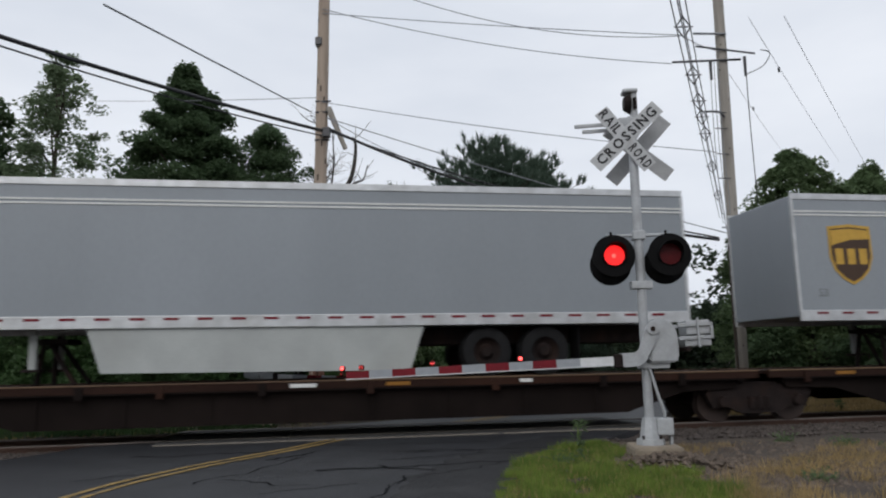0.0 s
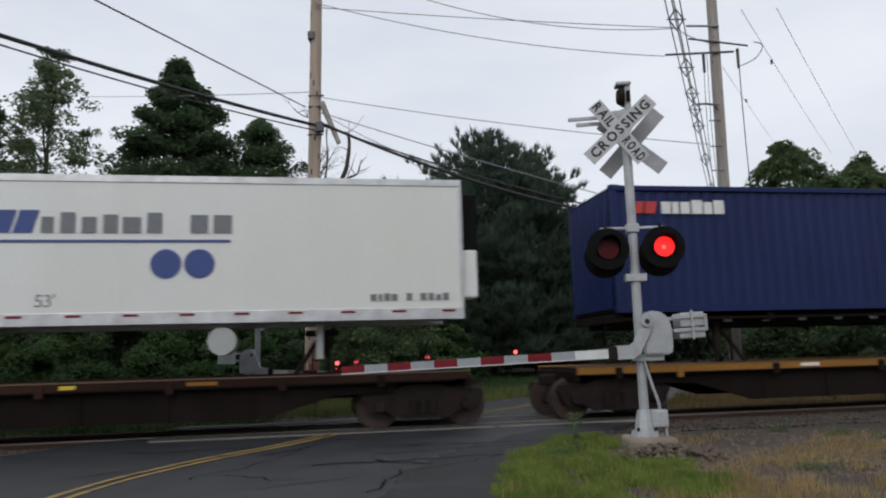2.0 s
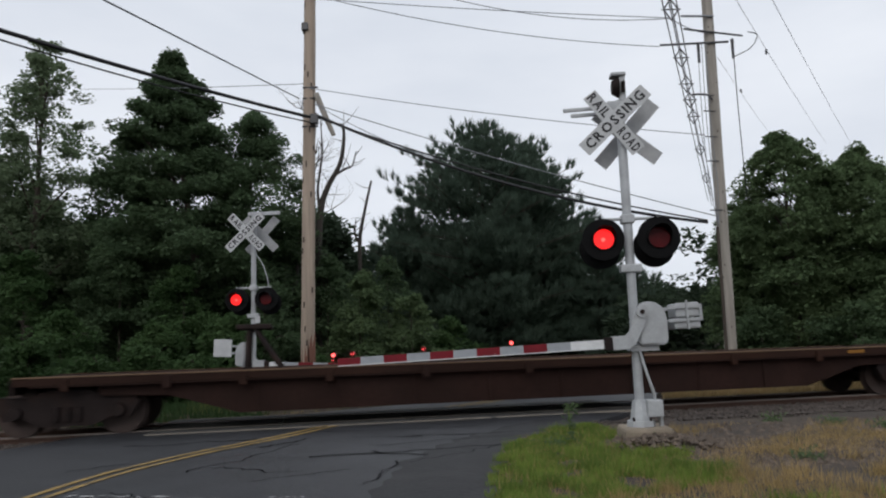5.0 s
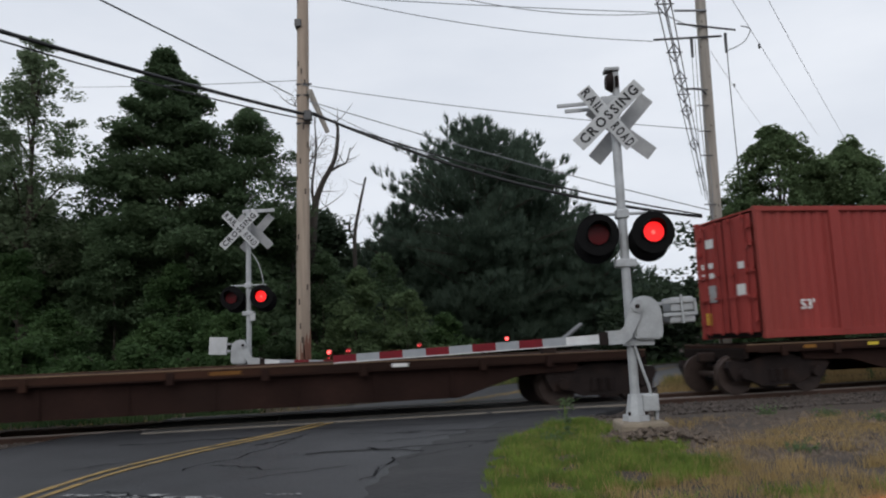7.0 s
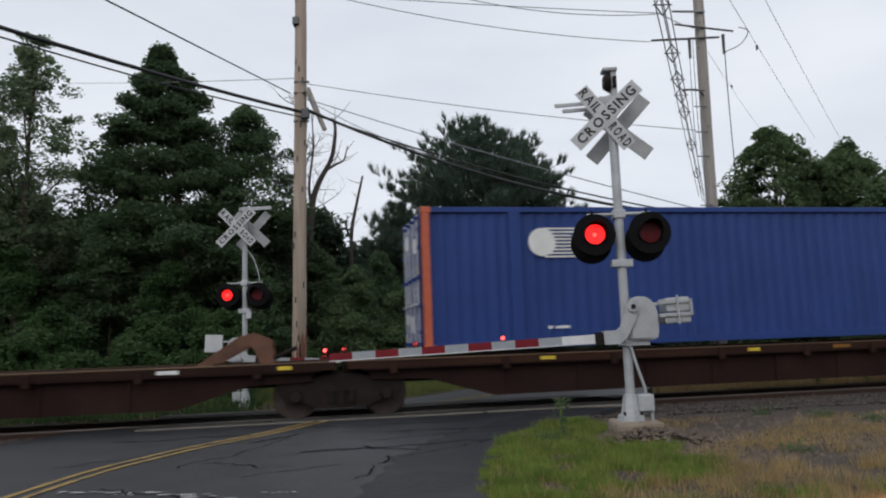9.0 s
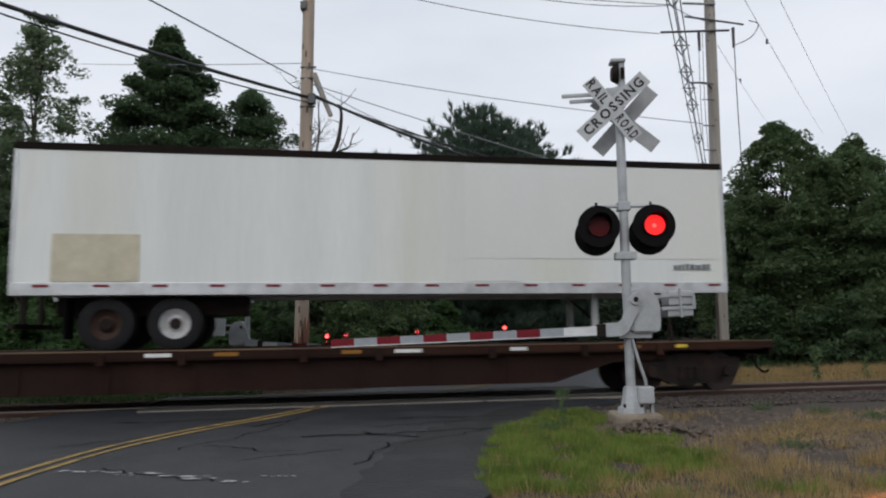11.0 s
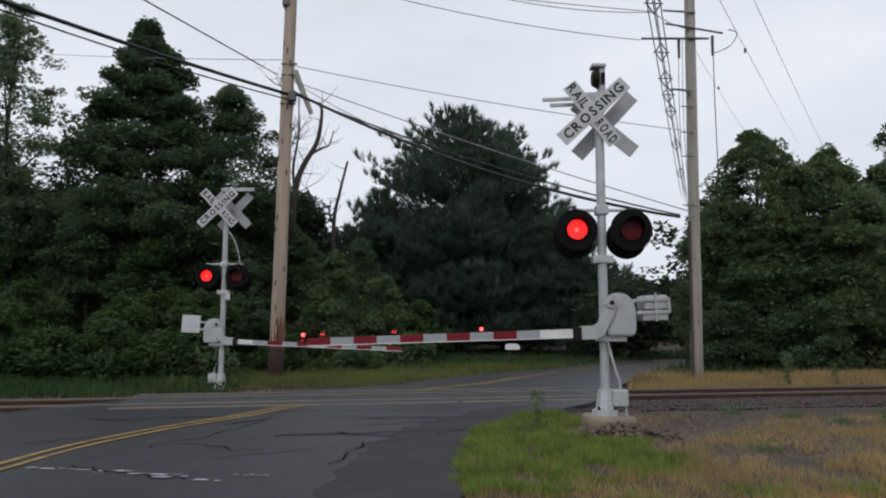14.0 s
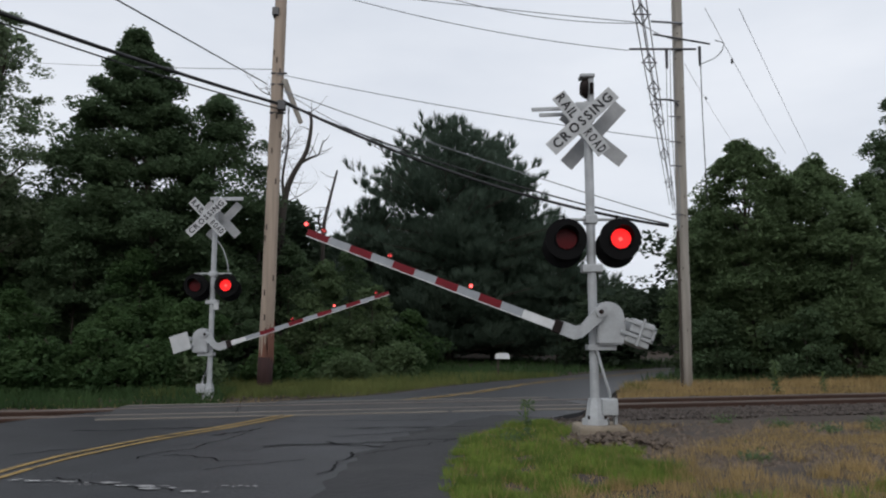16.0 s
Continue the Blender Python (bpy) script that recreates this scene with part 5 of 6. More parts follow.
part("bracket_arm", tube_mesh("bracket_arm", [local(p, P2B) for p in spline([on_pole(2, 8.6, -0.1, -0.2), on_pole(2, 8.76, -0.3, -0.25), on_pole(2, 8.76, -0.75, -0.3)], 6)], 0.03), "insulator", pole2)


def wire(a, b, sag, r, mat, label):
    a, b = Vector(a), Vector(b)
    pts = [a.lerp(b, t) - Vector((0, 0, sag * 4 * t * (1 - t))) for t in np.linspace(0, 1, 25)]
    return tagged(part("overhead_wire", tube_mesh("overhead_wire", pts, r, 6), mat), label, "overhead wire", "overhead wires")


BLACK, THIN = "thick black overhead cable slung between poles", "thin grey overhead wire"
wire(on_pole(1, 8.56, 0.15, -0.2), (-12.6, 7.6, 7.95), 0.22, 0.048, "wire", BLACK)
wire(on_pole(1, 8.40, 0.15, -0.2), (-12.6, 7.6, 7.90), 0.32, 0.02, "wire", BLACK)
wire((-4.24, 21.7, 9.15), (-6.04, 12.0, 7.76), 0.0, 0.017, "wire", THIN)
wire((-3.7, 21.8, 8.62), (7.95, 21.6, 4.86), 0.50, 0.045, "wire", BLACK)
wire((-3.7, 21.8, 8.56), (7.95, 21.6, 4.92), 0.30, 0.024, "wire", BLACK)
wire((-3.8, 21.8, 9.00), (8.2, 21.6, 5.05), 0.11, 0.015, "wire_grey", THIN)
wire(on_pole(1, 9.0, 0.2, -0.2), (0.0, 21.8, 7.1), 0.15, 0.012, "wire_grey", THIN)
wire(on_pole(1, 9.52, 0, -0.2), on_pole(2, 7.52, -0.4, -0.2), 0.13, 0.012, "wire_grey", THIN)
wire(on_pole(1, 9.66, 0, -0.2), (-18.23, 36.0, 15.15), 0.05, 0.012, "wire_grey", THIN)
wire((6.9, 21.6, 10.40), (-3.95, 21.8, 12.61), 0.31, 0.013, "wire_grey", THIN)
wire((7.3, 21.6, 11.32), (-3.95, 21.8, 12.46), 0.06, 0.013, "wire_grey", THIN)
wire((7.3, 21.6, 11.30), (-3.90, 21.8, 14.15), 0.80, 0.013, "wire_grey", THIN)
wire((7.24, 21.5, 11.28), (8.4, 21.5, 10.72), 0.08, 0.013, "wire_grey", THIN)
# spaced cable bundle running along the road
BUN_A, BUN_B = Vector((3.25, 10.5, 9.0)), Vector((15.0, 40.0, 9.0))
for k, (dx, dz) in enumerate(((-0.16, 0.0), (0.16, 0.0), (0.0, 0.25), (0.02, -0.26))):
    wire(BUN_A + Vector((dx, 0, dz)), BUN_B + Vector((dx, 0, dz)), 0.0, 0.014, "wire", "dark cable of a spaced overhead bundle")
for t in (0.19, 0.29, 0.36, 0.41, 0.47, 0.62, 0.8):
    q = BUN_A.lerp(BUN_B, t)
    sp = thing("cable_spacer", "small dark diamond spacer between cables", "cable spacer", pose(*q), "cable spacers")
    for a, b in (((-0.17, 0, 0), (0, 0, 0.26)), ((0.17, 0, 0), (0, 0, 0.26)), ((-0.17, 0, 0), (0, 0, -0.27)), ((0.17, 0, 0), (0, 0, -0.27)), ((-0.22, 0, 0), (0.22, 0, 0))):
        part("strut", bar(a, b, 0.018, seg=6), "insulator", sp)
for a, b in (((6.96, 16.0, 9.14), (22.8, 42.0, 12.6)), ((7.78, 16.0, 9.15), (24.6, 42.0, 11.8)), ((8.7, 21.7, 10.05), (18.9, 40.0, 12.3))):
    wire(a, b, 0.10, 0.007, "wire_grey", THIN)
for q in ((9.55, 20.25, 9.62), (11.55, 26.85, 10.75)):
    tagged(part("wire_splice", bar(q, (q[0] + 0.16, q[1] + 0.35, q[2] + 0.04), 0.035, seg=8), "insulator"), "short dark splice on a thin wire", "wire splice")


# ---- trees ----
def leaf_quads(centres, size, rng, flat=0.6, shape=0.55):
    """Pointed leaf shapes with random lie, one quad each."""
    n = len(centres)
    a = rng.normal(size=(n, 3))
    a[:, 2] *= 1 - flat
    a /= np.linalg.norm(a, axis=1, keepdims=True)
    b = rng.normal(size=(n, 3))
    b[:, 2] *= 1 - flat
    b -= (a * b).sum(1, keepdims=True) * a
    b /= np.linalg.norm(b, axis=1, keepdims=True)
    s = (size * rng.uniform(0.6, 1.3, n))[:, None]
    return np.stack([centres - a * s, centres + b * s * shape, centres + a * s, centres - b * s * shape], axis=1)


def clump_points(centres, radii, per, rng, squash=0.5):
    n = len(centres)
    d = rng.normal(size=(n, per, 3))
    d /= np.linalg.norm(d, axis=2, keepdims=True)
    r = rng.uniform(0.25, 1.0, (n, per, 1)) ** 0.6
    off = d * r * radii[:, None, None]
    off[:, :, 2] *= squash
    off[:, :, 2] -= 0.28 * (off[:, :, 0] ** 2 + off[:, :, 1] ** 2) / radii[:, None]
    return (centres[:, None, :] + off).reshape(-1, 3)


def limb(pts, r0, r1):
    return tube_mesh("limb", pts, 0, 7, [r0 + (r1 - r0) * i / (len(pts) - 1) for i in range(len(pts))])


def broadleaf(x, y, h, profile, leaf, seed, clumps, per, size, label, trunk_r=0.25, lean=(0, 0), clump_r=(0.55, 1.1), limbs=16, bark="bark", inner=0.45):
    """Trunk, limbs and a crown of leaf clumps. profile: (height share, radius)."""
    rng = np.random.default_rng(seed)
    t = thing("tree", label, "tree", pose(x, y, -0.15), "trees behind the track")
    hs, rs = zip(*profile)
    spine = [Vector((lean[0] * k / 10 + 0.12 * noise.noise((k * 0.7, seed, 0)), lean[1] * k / 10 + 0.12 * noise.noise((k * 0.7, 3, seed)), h * 0.93 * k / 10)) for k in range(11)]
    part("trunk", tube_mesh("trunk", spine, 0, 10, [trunk_r * (1 - 0.9 * k / 10) for k in range(11)]), bark, t, "dark tapering trunk")
    share = rng.uniform(hs[0], 1.0, clumps)
    R = np.interp(share, hs, rs)
    ang = rng.uniform(0, 2 * math.pi, clumps)
    rad = R * np.sqrt(rng.uniform(inner, 1.0, clumps)) * (0.80 + 0.62 * np.array([noise.noise((a * 1.3, s * 5.0, seed)) for a, s in zip(ang, share)]))
    ci = np.clip(share * 10 / 0.93, 0, 10).astype(int)
    sp = np.array([tuple(s) for s in spine])[np.minimum(ci, 10)]
    if h > 11:            # boughs lie in loose tiers, with darker gaps between
        step = 1.15 / h
        shift = np.array([noise.noise((math.cos(a) * 0.9, math.sin(a) * 0.9, seed + 0.5)) for a in ang]) * step * 1.5
        share = share + 0.62 * (np.round((share + shift) / step) * step - shift - share)
        rad = rad * (0.92 + 0.16 * np.sin(share / step * 2.3 + ang * 2))
    lift = np.array([noise.noise((math.cos(a) * 1.4, math.sin(a) * 1.4 + q, seed * 1.7)) for a, q in zip(ang, rad)])
    cen = np.stack([sp[:, 0] + rad * np.cos(ang), sp[:, 1] + rad * np.sin(ang), share * h * (1 + 0.10 * lift)], axis=1)
    cr = rng.uniform(*clump_r, clumps) * np.clip(0.6 + 0.5 * R / max(rs), 0.5, 1.1)
    pts = clump_points(cen, cr, per, rng)
    part("crown", quads_mesh("crown", leaf_quads(pts, size, rng)), leaf, t, "uneven crown of small leaves with gaps")
    order = rng.permutation(clumps)[:limbs]
    for i in order:
        c = Vector(cen[i])
        k = max(1, min(9, int(share[i] * 10 / 0.93) - 1))
        a = spine[k]
        mid = a.lerp(c, 0.5) + Vector((0, 0, 0.25))
        part("limb", limb(spline([a, mid, c], 5), trunk_r * 0.38 * (1 - share[i] * 0.5), 0.015), bark, t)
    return t


OAK = "tall dark green broadleaf tree with an uneven gappy crown"
broadleaf(-9.3, 30, 14.0, [(0.15, 4.5), (0.5, 4.3), (0.62, 3.8), (0.73, 3.2), (0.80, 2.4), (0.88, 1.5), (0.95, 0.8), (1.0, 0.3)], "leaf_oak", 3, 900, 125, 0.095, OAK, 0.28, (-2.1, 0), (0.4, 0.9), 24)
broadleaf(-17.6, 31, 15.5, [(0.28, 3.3), (0.45, 3.3), (0.60, 3.1), (0.68, 1.9), (0.76, 2.0), (0.85, 1.8), (0.93, 1.1), (1.0, 0.4)], "leaf_hazed", 8, 240, 80, 0.095, "tall thin broadleaf tree with sky showing through its crown", 0.24, (0.3, 0), (0.4, 0.85), 24)
broadleaf(-14.4, 33.5, 10.8, [(0.1, 3.0), (0.4, 3.2), (0.7, 2.6), (0.9, 1.5), (1.0, 0.5)], "leaf_oak", 31, 260, 110, 0.10, OAK, 0.2, (0, 0), (0.5, 1.0), 10)
broadleaf(-19.0, 34.0, 9.4, [(0.1, 3.0), (0.4, 3.2), (0.7, 2.6), (0.9, 1.5), (1.0, 0.5)], "leaf_oak", 32, 240, 110, 0.10, OAK, 0.2, (0, 0), (0.5, 1.0), 10)
broadleaf(-8.5, 31, 11.8, [(0.2, 2.8), (0.5, 3.2), (0.75, 2.8), (0.9, 1.8), (1.0, 0.5)], "leaf_oak", 12, 200, 220, 0.085, OAK, 0.2, (0.4, 0), (0.5, 1.0), 12)
broadleaf(-21.5, 33, 13.5, [(0.15, 3.4), (0.5, 3.6), (0.8, 2.2), (1.0, 0.5)], "leaf_oak", 14, 200, 120, 0.13, OAK, 0.22, (0, 0), (0.6, 1.1), 10)
MAPLE = "full green broadleaf tree with a ragged leafy top"
DOME = [(0.06, 2.4), (0.3, 2.8), (0.6, 2.8), (0.76, 2.4), (0.88, 1.6), (0.95, 0.9), (1.0, 0.4)]
broadleaf(13.9, 29, 9.5, DOME, "leaf_light", 21, 520, 130, 0.085, MAPLE, 0.2, (0, 0), (0.3, 0.75), 14)
broadleaf(16.9, 29.5, 8.9, DOME, "leaf_light", 28, 500, 125, 0.085, MAPLE, 0.2, (0, 0), (0.3, 0.75), 12)
broadleaf(20.0, 30.5, 8.3, DOME, "leaf_light", 22, 480, 125, 0.085, MAPLE, 0.2, (0, 0), (0.3, 0.75), 14)
broadleaf(24.5, 33, 13.2, [(0.1, 3.0), (0.4, 3.3), (0.7, 2.5), (0.9, 1.3), (1.0, 0.5)], "leaf_oak", 23, 240, 200, 0.09, OAK, 0.25, (-0.4, 0), (0.5, 1.0), 14)
broadleaf(12.9, 31.5, 7.6, [(0.04, 1.7), (0.4, 1.9), (0.7, 1.5), (1.0, 0.4)], "leaf_light", 24, 130, 200, 0.08, MAPLE, 0.14, (0, 0), (0.4, 0.8), 10)
broadleaf(16.6, 26.4, 6.4, [(0.03, 2.0), (0.4, 2.3), (0.8, 1.4), (1.0, 0.4)], "leaf_light", 25, 140, 200, 0.08, MAPLE, 0.14, (0, 0), (0.4, 0.9), 8)
broadleaf(22.0, 27.0, 6.8, [(0.03, 2.2), (0.4, 2.6), (0.8, 1.6), (1.0, 0.4)], "leaf_oak", 26, 140, 200, 0.085, MAPLE, 0.14, (0, 0), (0.4, 0.9), 8)
broadleaf(28.5, 29.0, 9.5, [(0.03, 2.6), (0.4, 3.0), (0.8, 1.8), (1.0, 0.4)], "leaf_oak", 27, 150, 130, 0.12, MAPLE, 0.14, (0, 0), (0.5, 1.0), 6)
SHRUB = "dense dark green shrub at the wood's edge"
for k, (x, y, h, r, leaf) in enumerate([(-18.5, 27.5, 6.4, 2.5, "leaf_oak"), (-15.2, 26.5, 5.6, 2.3, "leaf_bush"), (-12.2, 27.6, 6.2, 2.3, "leaf_oak"), (-9.4, 26.5, 4.6, 1.9, "leaf_bush"), (-12.5, 24.0, 3.0, 1.7, "leaf_bush"),
                                        (-16.0, 23.6, 3.2, 1.9, "leaf_bush"), (-9.0, 23.3, 2.5, 1.6, "leaf_bush"), (-7.0, 24.0, 2.8, 1.4, "leaf_bush"), (-6.6, 27.0, 4.4, 1.8, "leaf_oak"), (-20.5, 24.5, 4.6, 2.2, "leaf_oak"), (-6.4, 21.6, 1.5, 0.9, "leaf_bush"),
                                        (-3.4, 29.5, 4.5, 1.9, "leaf_light"), (-1.4, 30.5, 3.6, 1.6, "leaf_light"), (-5.0, 31.5, 5.4, 1.9, "leaf_oak"), (-2.6, 34.5, 5.6, 2.2, "leaf_oak"), (0.2, 33.0, 2.8, 1.6, "leaf_bush"), (-0.2, 28.2, 1.3, 0.9, "leaf_light"),
                                        (-2.6, 26.8, 1.2, 0.9, "leaf_bush"), (-4.4, 24.6, 1.4, 0.9, "leaf_bush"), (-11.2, 21.9, 1.5, 1.1, "leaf_bush"), (-14.3, 21.4, 1.6, 1.2, "leaf_bush"), (-8.0, 21.3, 1.2, 0.9, "leaf_bush"), (-6.9, 20.5, 1.5, 0.8, "leaf_bush"), (-8.2, 20.3, 1.7, 1.0, "leaf_bush"), (-9.7, 20.1, 1.5, 1.0, "leaf_bush"), (-11.2, 19.9, 1.9, 1.1, "leaf_bush"), (-12.8, 19.7, 1.6, 1.0, "leaf_bush"), (-14.4, 19.4, 1.8, 1.1, "leaf_bush"), (-5.9, 21.0, 1.0, 0.6, "leaf_light"), (-1.9, 25.6, 1.0, 0.8, "leaf_light"),
                                        (14.0, 25.2, 2.6, 1.5, "leaf_oak"), (19.2, 25.4, 3.2, 1.8, "leaf_oak"), (25.5, 25.6, 4.4, 2.2, "leaf_oak"), (11.8, 27.5, 2.6, 1.3, "leaf_oak")]):
    broadleaf(x, y, h, [(0.02, r * 0.9), (0.4, r), (0.75, r * 0.75), (1.0, 0.3)], leaf, 40 + k, int(26 + 26 * r * h / 6), 170, 0.08, SHRUB, 0.07, (0, 0), (0.35, 0.75), 6, inner=0.15)


def pine(x, y, h, profile, seed, label):
    rng = np.random.default_rng(seed)
    t = thing("pine_tree", label, "pine tree", pose(x, y, -0.15), "pines")
    part("trunk", tube_mesh("trunk", [(0, 0, h * k / 8) for k in range(9)], 0, 9, [0.32 * (1 - 0.93 * k / 8) for k in range(9)]), "bark", t)
    hs, rs = zip(*profile)
    tips, dirs, wood = [], [], []
    z = 0.8
    while z < h - 0.15:
        R = float(np.interp(z / h, hs, rs))
        n = 9 if z < h * 0.85 else 6
        a0 = rng.uniform(0, 7)
        for k in range(n):
            a = a0 + 2 * math.pi * k / n + rng.normal() * 0.22
            L = R * rng.uniform(0.66, 1.16)
            up = 0.08 + 0.75 * (z / h) ** 2.5 + rng.normal() * 0.10
            d = np.array([math.cos(a), math.sin(a), up])
            end = np.array([0, 0, z]) + d * L
            if len(wood) < 90 and rng.random() < 0.4:
                wood.append((z, end))
            steps = max(3, int(L / 0.26))
            for s in range(steps):
                f = (s + rng.random()) / steps
                if f < 0.22:
                    continue
                side = np.array([-math.sin(a), math.cos(a), 0])
                for q in range(3):
                    w = rng.normal() * 0.36 * L * (1.05 - f) * 0.9 + rng.normal() * 0.08
                    p = np.array([0, 0, z]) + d * L * f + side * w + np.array([0, 0, rng.normal() * 0.09 + 0.10 * f])
                    tips.append(p)
                    dirs.append(d * 0.75 + side * np.sign(w) * 0.3 + np.array([0, 0, 0.7 + 0.7 * f]))
        z += 0.40
    tips, dirs = np.array(tips), np.array(dirs)
    per = 13
    P = np.repeat(tips, per, axis=0)
    D = np.repeat(dirs, per, axis=0) + rng.normal(size=(len(P), 3)) * 0.55
    D /= np.linalg.norm(D, axis=1, keepdims=True)
    S = np.cross(D, rng.normal(size=D.shape))
    S /= np.linalg.norm(S, axis=1, keepdims=True)
    ln = rng.uniform(0.25, 0.62, (len(P), 1))
    tri = np.stack([P - S * 0.030, P + S * 0.030, P + D * ln], axis=1)
    part("crown", quads_mesh("crown", tri), "needle", t, "layered boughs of dark green needles")
    for zz, end in wood:
        part("bough", limb([(0, 0, zz), tuple((np.array([0, 0, zz]) + end) / 2 - np.array([0, 0, 0.1])), tuple(end)], 0.06, 0.012), "bark", t)
    return t


PINE = "large dark green white pine with layered boughs and a spiky top"
pine(2.6, 45, 15.0, [(0.0, 6.2), (0.25, 6.7), (0.45, 6.6), (0.58, 6.1), (0.69, 5.2), (0.77, 4.1), (0.86, 2.5), (0.94, 1.2), (1.0, 0.3)], 5, PINE)
pine(5.6, 46.5, 14.2, [(0.0, 5.0), (0.3, 5.1), (0.5, 4.3), (0.7, 2.9), (0.88, 1.4), (1.0, 0.3)], 6, PINE)
pine(9.2, 43.5, 8.6, [(0.0, 3.6), (0.35, 3.6), (0.65, 2.3), (0.88, 1.0), (1.0, 0.2)], 7, PINE)
pine(-2.2, 44.5, 10.0, [(0.0, 3.4), (0.35, 3.4), (0.65, 2.4), (0.88, 1.1), (1.0, 0.2)], 9, PINE)


def bare_tree(x, y, h, seed, lean, label, r=0.13, mat="bark_dead"):
    rng = random.Random(seed)
    t = thing("dead_tree", label, "dead tree", pose(x, y, -0.1), "dead trees")

    def grow(a, d, ln, rad, depth):
        pts = [a]
        count = 9 if depth == 0 else 6
        for k in range(count):
            d = (d + Vector((rng.uniform(-1, 1), rng.uniform(-1, 1), rng.uniform(-0.4, 0.8))) * (0.10 if depth == 0 else 0.28)).normalized()
            pts.append(pts[-1] + d * ln / count)
        part("trunk" if depth == 0 else "branch", limb(pts, rad, rad * (0.35 if depth else 0.3)), mat, t)
        if depth < 3:
            for k in range(9 if depth == 0 else 5):
                i = rng.randint(5, len(pts) - 1) if depth == 0 else rng.randint(2, len(pts) - 1)
                side = Vector((rng.uniform(-1, 1), rng.uniform(-0.5, 0.5), rng.uniform(-0.1, 0.9))).normalized()
                grow(pts[i], side, ln * (rng.uniform(0.10, 0.2) if depth == 0 else rng.uniform(0.35, 0.6)), rad * 0.36, depth + 1)
    grow(Vector((0, 0, 0)), Vector((lean, 0, 1)).normalized(), h, r, 0)
    return t


bare_tree(-6.9, 32, 13.0, 2, 0.02, "bare dead tree with fine twigs against the sky", 0.11)


def crooked(base, label, strands, mat):
    """A dead tree of a few bent strands, each a list of places and its two radii."""
    t = thing("dead_tree", label, "dead tree", pose(*base), "dead trees")
    rng = random.Random(len(strands))
    for k, (pts, r0, r1) in enumerate(strands):
        line = spline([Vector(p) - Vector(base) for p in pts], 6)
        part("trunk" if k == 0 else "branch", limb(line, r0, r1), mat, t)
        for i in range(4, len(line), 3):
            d = Vector((rng.uniform(-1, 1), rng.uniform(-0.4, 0.4), rng.uniform(-0.1, 0.7))).normalized() * rng.uniform(0.4, 1.1)
            if line[i].z > 4.5:
                tip = [line[i], line[i] + d * 0.5 + Vector((0, 0, 0.06)), line[i] + d + Vector((0, 0, rng.uniform(-0.1, 0.3)))]
                part("twig", limb(spline(tip, 4), 0.022, 0.006), mat, t)
    return t


crooked((-5.5, 32, -0.1), "bare crooked dead tree standing behind the tan pole", [
    ([(-5.5, 32, -0.1), (-5.5, 32, 5.1), (-5.33, 32, 7.6), (-5.03, 32, 8.65), (-4.43, 32, 9.8), (-4.25, 32, 11.1), (-4.4, 32, 11.6)], 0.20, 0.05),
    ([(-4.75, 32, 9.2), (-4.2, 32, 9.5), (-3.9, 32, 9.65), (-3.71, 32, 10.3)], 0.07, 0.02),
    ([(-5.35, 32, 7.4), (-5.45, 32, 8.6), (-5.25, 32, 10.2), (-5.3, 32, 11.8)], 0.08, 0.02)], "bark_dead")
crooked((-4.1, 36, -0.1), "broken leaning dead snag, dark at the top", [
    ([(-4.1, 36, -0.1), (-4.07, 36, 4.4), (-4.07, 36, 6.85), (-3.79, 36, 8.4), (-3.45, 36, 9.85)], 0.14, 0.05),
    ([(-4.07, 36, 6.6), (-4.3, 36, 7.2), (-4.25, 36, 7.9)], 0.06, 0.02)], "bark_dead")


# far woods that close the view all round
def woods(name, label, rows, leaf, seed, per, size):
    rng = np.random.default_rng(seed)
    cen, cr = [], []
    for x0, y0, x1, y1, h0, h1, n, deep in rows:
        f = rng.uniform(0, 1, n)
        hh = (h0 + (h1 - h0) * f) * np.array([0.84 + 0.26 * noise.noise((q * 9, x0, 1)) for q in f])
        z = hh * (1 - rng.uniform(0, 1, n) ** 1.6)
        cen.append(np.stack([x0 + (x1 - x0) * f + rng.normal(size=n) * 0.6, y0 + (y1 - y0) * f + rng.uniform(0, deep, n), z], axis=1))
        cr.append(rng.uniform(0.7, 1.5, n))
    pts = clump_points(np.concatenate(cen), np.concatenate(cr), per, rng, 0.8)
    tagged(part(name, quads_mesh(name, leaf_quads(pts, size, rng)), leaf), label, "woodland", kind="stuff")


woods("far_woods", "dark green wood closing the view behind the track", [(-44, 34, -20, 37, 11, 9, 420, 5), (-24, 35, -6, 40, 8.8, 9.2, 760, 4), (-14, 42, 6, 56, 9.5, 9.5, 420, 5), (6, 56, 22, 60, 8.5, 6.2, 260, 6), (20, 60, 32, 52, 5.5, 9, 220, 6), (14, 36, 60, 40, 8, 11, 480, 5),
                              (9.5, 36.5, 12.8, 40, 3.6, 4.2, 60, 3)], "leaf_far", 71, 110, 0.21)
woods("near_woods", "dark green wood on the other sides of the road", [(-60, -30, -30, -45, 10, 10, 130, 6), (-30, -45, 30, -48, 10, 10, 200, 6), (30, -45, 60, -20, 10, 10, 150, 6)], "leaf_far", 72, 60, 0.4)

# mailbox on its post beyond the crossing
mail = thing("mailbox", "white mailbox on a thin post beside the road", "mailbox", pose(3.75, 28.6, 0.0))
mb = B()
prism(mb, [(-0.27, 0.72), (0.27, 0.72), (0.27, 0.86), (0.2, 0.94), (-0.2, 0.94), (-0.27, 0.86)], -0.14, 0.14)
part("box", mb, "mail_white", mail)
part("post", cube(-0.19, -0.13, -0.03, 0.03, -0.2, 0.72), "bark", mail)


